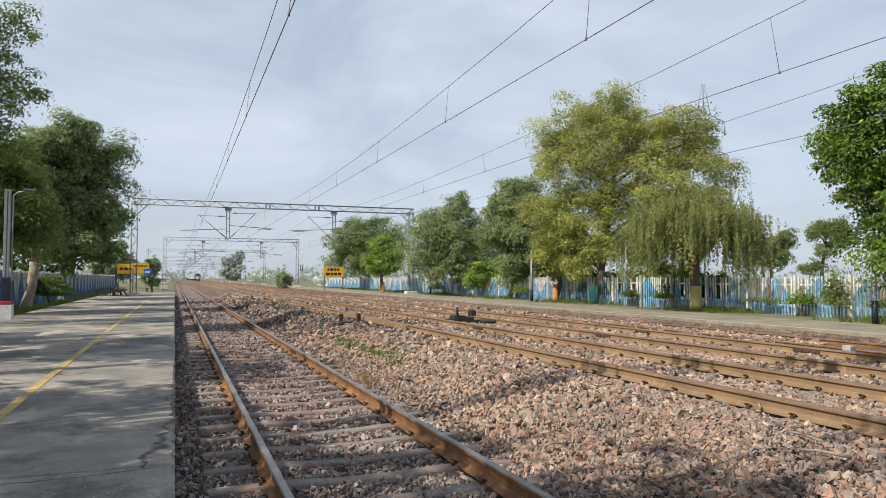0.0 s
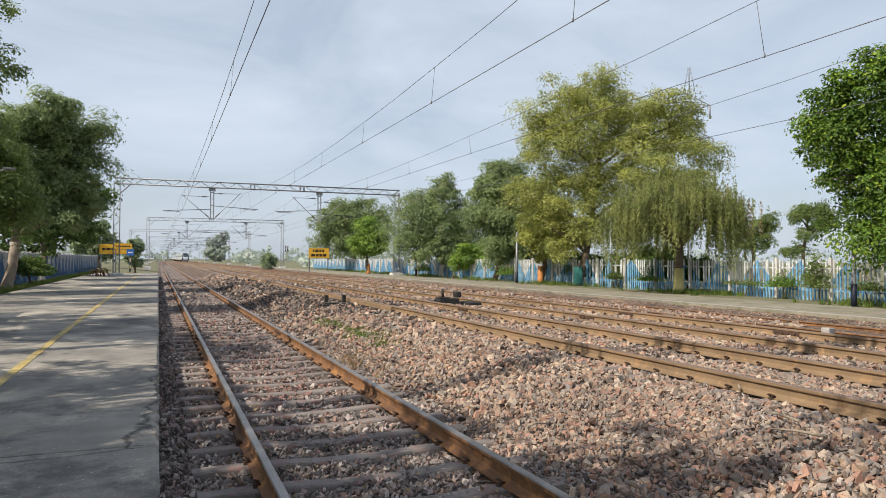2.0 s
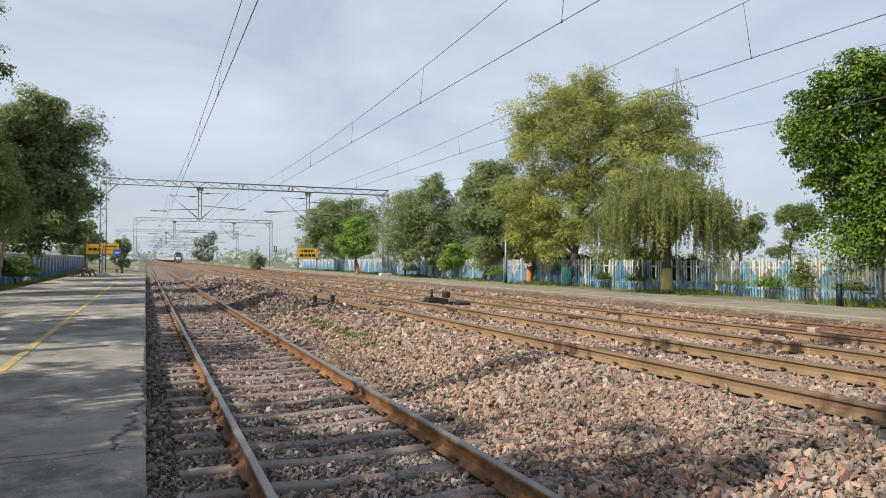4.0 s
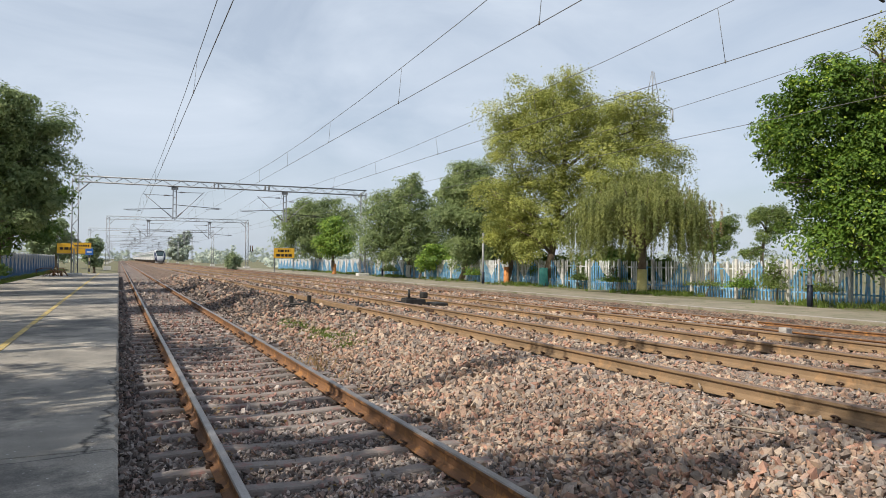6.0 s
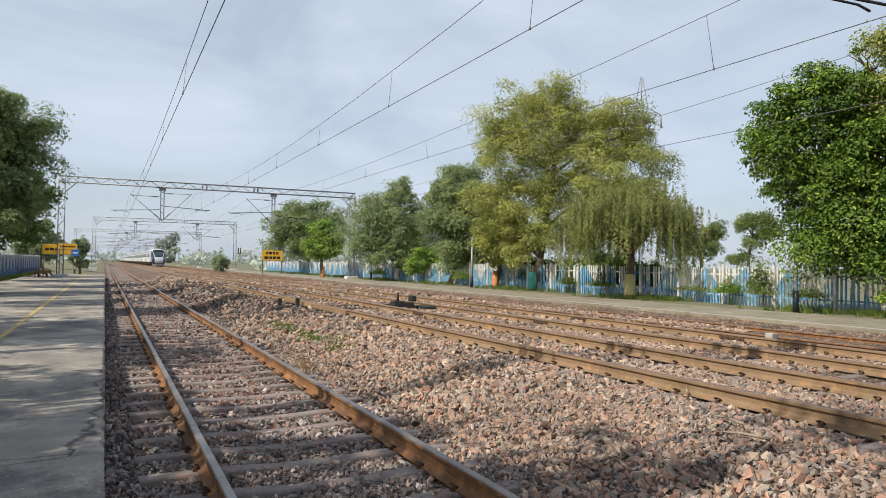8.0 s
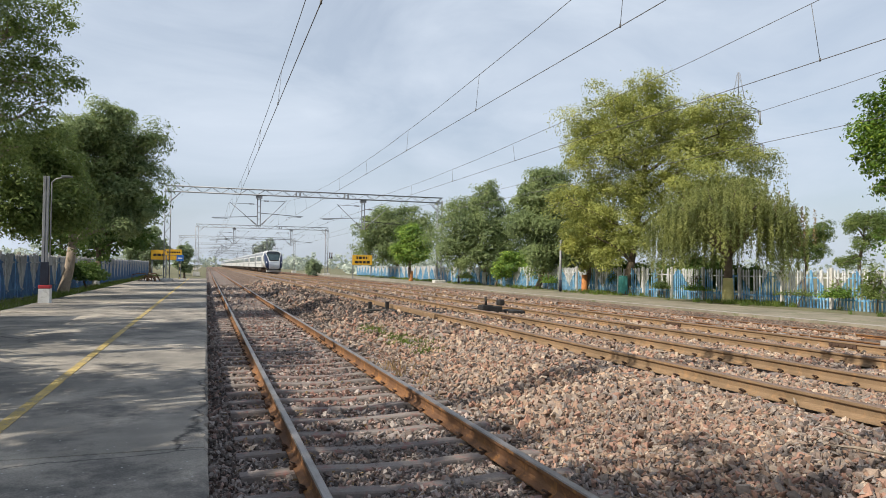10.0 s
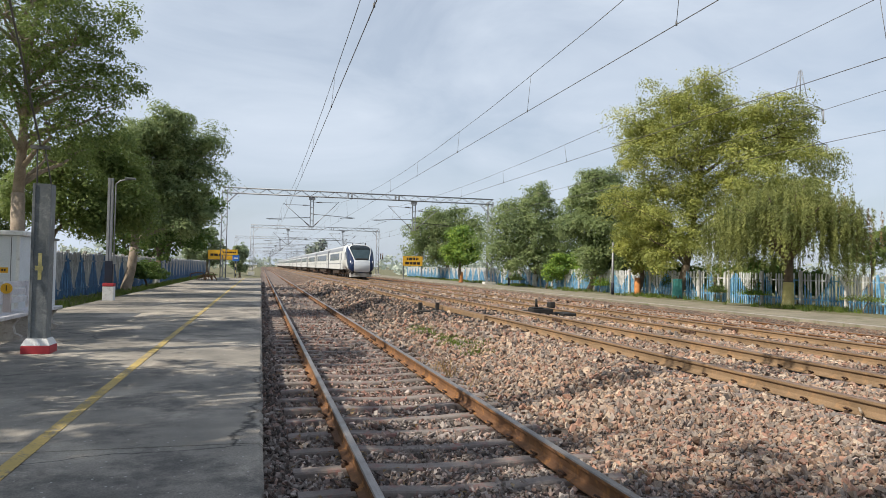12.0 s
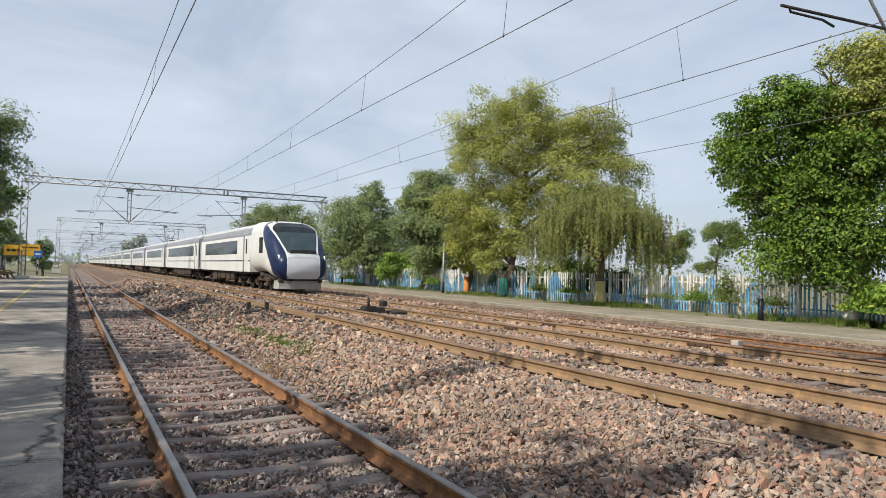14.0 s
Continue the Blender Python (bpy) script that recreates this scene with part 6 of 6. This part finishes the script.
def stone_heap(name, x, y, size, r, material, label):
    T = stone_templates(14)
    n = len(x)
    z = bed(x, y) + size * r.uniform(-0.1, 1.25, n)
    M = rotations(n, r) * (size * r.uniform(0.45, 1.5, n))[:, None, None]
    which = r.randint(0, len(T), n)
    V, F, k = [], [], 0
    for t, (v, f) in enumerate(T):
        i = np.where(which == t)[0]
        w = np.einsum("nij,vj->nvi", M[i], v) + np.stack([x[i], y[i], z[i]], 1)[:, None]
        V.append(w.reshape(-1, 3))
        F.append((f[None] + (np.arange(len(i)) * len(v))[:, None, None]).reshape(-1, 3) + k)
        k += len(i) * len(v)
    tagged(mesh_part(name, raw_mesh(name, np.concatenate(V), np.concatenate(F)), material, ballast, label), kind="stuff")


def build_stones():
    r = np.random.RandomState(5)
    heaps = {"grey_stones": [], "pink_stones": [], "sooty_stones": [], "red_stones": []}
    for x0, x1, y0, y1, d, s in ((0.05, 9.2, 2.0, 7.0, 760, 0.028), (0.05, 13.5, 7.0, 14.0, 330, 0.036), (0.05, 17.0, 14.0, 30.0, 96, 0.05), (0.05, 17.0, 30.0, 62.0, 17, 0.08)):
        x, y = stone_spots(r, x0, x1, y0, y1, d)
        n = len(x)
        g = x + r.normal(0, 0.25, n) < 3.15
        # patches of grey stone, thicker nearby: real mix plus dappled shade as colour
        patch = wavy(x, y, 0.75, 31) + 0.25 * wavy(x, y, 3.0, 32) + np.clip((6.2 - y) / 4, -0.6, 0.5)
        g |= (x < 9) & (r.rand(n) < np.clip(patch * 0.6, 0.03, 0.5))
        # soot and oil round the switch, rust dust between the first rails
        soot = (x > 2.9) & (x < 5.9) & (y > 19 + 1.5 * wavy(x, y, 0.8, 33)) & (y < 48) & (r.rand(n) < 0.72)
        soot |= (x > 5.9) & (x < 9.4) & (y > 21 + 2 * wavy(x, y, 0.8, 35)) & (y < 50) & (r.rand(n) < 0.55)
        red = ~soot & (np.abs(x - 1.7) < 0.62) & (y > 7.5) & (y < 26) & (r.rand(n) < 0.4 + 0.3 * wavy(x, y, 0.7, 34))
        for name, pick, k in (("sooty_stones", soot, 0.62), ("red_stones", red, 0.8), ("grey_stones", g & ~soot & ~red, 0.8), ("pink_stones", ~g & ~soot & ~red, 1.0)):
            heaps[name].append((x[pick], y[pick], np.full(pick.sum(), s * k)))
    for name, mat, lab in (("grey_stones", M_stone_grey, "dark grey crushed stone"), ("pink_stones", M_stone, "pinkish brown crushed stone"), ("sooty_stones", M_stone_ash, "soot-blackened crushed stone"), ("red_stones", M_stone_red, "rust-reddened crushed stone")):
        x, y, s = (np.concatenate([p[k] for p in heaps[name]]) for k in range(3))
        stone_heap(name, x, y, s, r, mat, lab)
    # the nearest loose stones, one by one
    x, y = stone_spots(r, 0.2, 6.0, 2.3, 4.6, 24)
    T = []
    for v, f in stone_templates(8):
        me = raw_mesh("stone", v, f)
        me.materials.append(M_stone_one)
        T.append(me)
    for i in range(min(300, len(x))):
        s = r.uniform(0.035, 0.06)
        ob = mesh_part("stone", T[i % 8], None, ballast)
        ob.matrix_basis = Matrix.LocRotScale((x[i], y[i], float(bed(x[i], y[i])) + s * 0.75), Euler(r.uniform(0, 6, 3)), (s, s, s))


build_stones()


def litter():
    """Fallen leaves, dry grass and a few sticks on the ballast."""
    r = np.random.RandomState(41)
    n = 420
    y = 2.4 + 12 * r.rand(n) ** 1.3
    x = np.where(r.rand(n) < 0.55, TRACKS[0][0] - HALF + r.normal(0, 0.16, n), r.uniform(0.15, 3.4, n))
    z = bed(x, y) + 0.045
    k = np.abs(np.abs(x - TRACKS[0][0]) - HALF) > 0.09
    pos = np.stack([x, y, z], 1)[k]
    ob = mesh_part("leaf_litter", leaf_mesh("leaf_litter", pos, np.tile([0, 0, 1.0], (len(pos), 1)), 0.04, 8, 1.6), L_dry)
    tagged(ob, "dry brown leaves scattered on the ballast", "leaves", kind="stuff")
    s = [(3.1 + r.normal(0, 0.15), 11.3 + r.normal(0, 0.5), -0.17) for _ in range(14)]
    tagged(mesh_part("dry_grass", grass_mesh("dry_grass", s, 4, 0.10, 12), L_dry), "dry reddish grass beside the rail", "grass", kind="stuff")
    for x, y, a, ln in ((5.26, 4.7, 70, 0.6), (5.0, 4.3, 100, 0.5), (6.0, 5.9, 40, 0.35), (3.6, 6.2, 10, 0.3)):
        zz = float(bed(np.array(x), np.array(y))) + 0.07
        st = tagged(part("stick", tube([(-ln / 2, 0, 0), (0, 0.03, 0.03), (ln / 2, 0.02, 0.02)], [0.014, 0.012, 0.006], 6), M_palebark), "dry grey-brown stick lying on the ballast", "stick")
        st.matrix_basis = pose(x, y, zz, 0, 6, a)
    me = raw_mesh("dark_rock", *stone_templates(3)[2])
    rock = tagged(mesh_part("dark_rock", me, M_clip), "dark brown lump of rock on the ballast", "rock")
    rock.matrix_basis = Matrix.LocRotScale((4.03, 5.88, float(bed(np.array(4.03), np.array(5.88))) + 0.07), Euler((0.3, 0.5, 1.0)), (0.07, 0.07, 0.08))


litter()


# ---- what moves ----
def motions():
    rows = [(0.0, 388.0), (1.5, 343.5), (3.0, 301.0), (5.5, 235.0), (6.5, 209.2), (9.5, 136.0), (11.0, 101.2), (12.5, 68.5), (14.0, 36.5)]
    walk(train, [(t, pose(11.12, y, 0.2)) for t, y in rows])


motions()
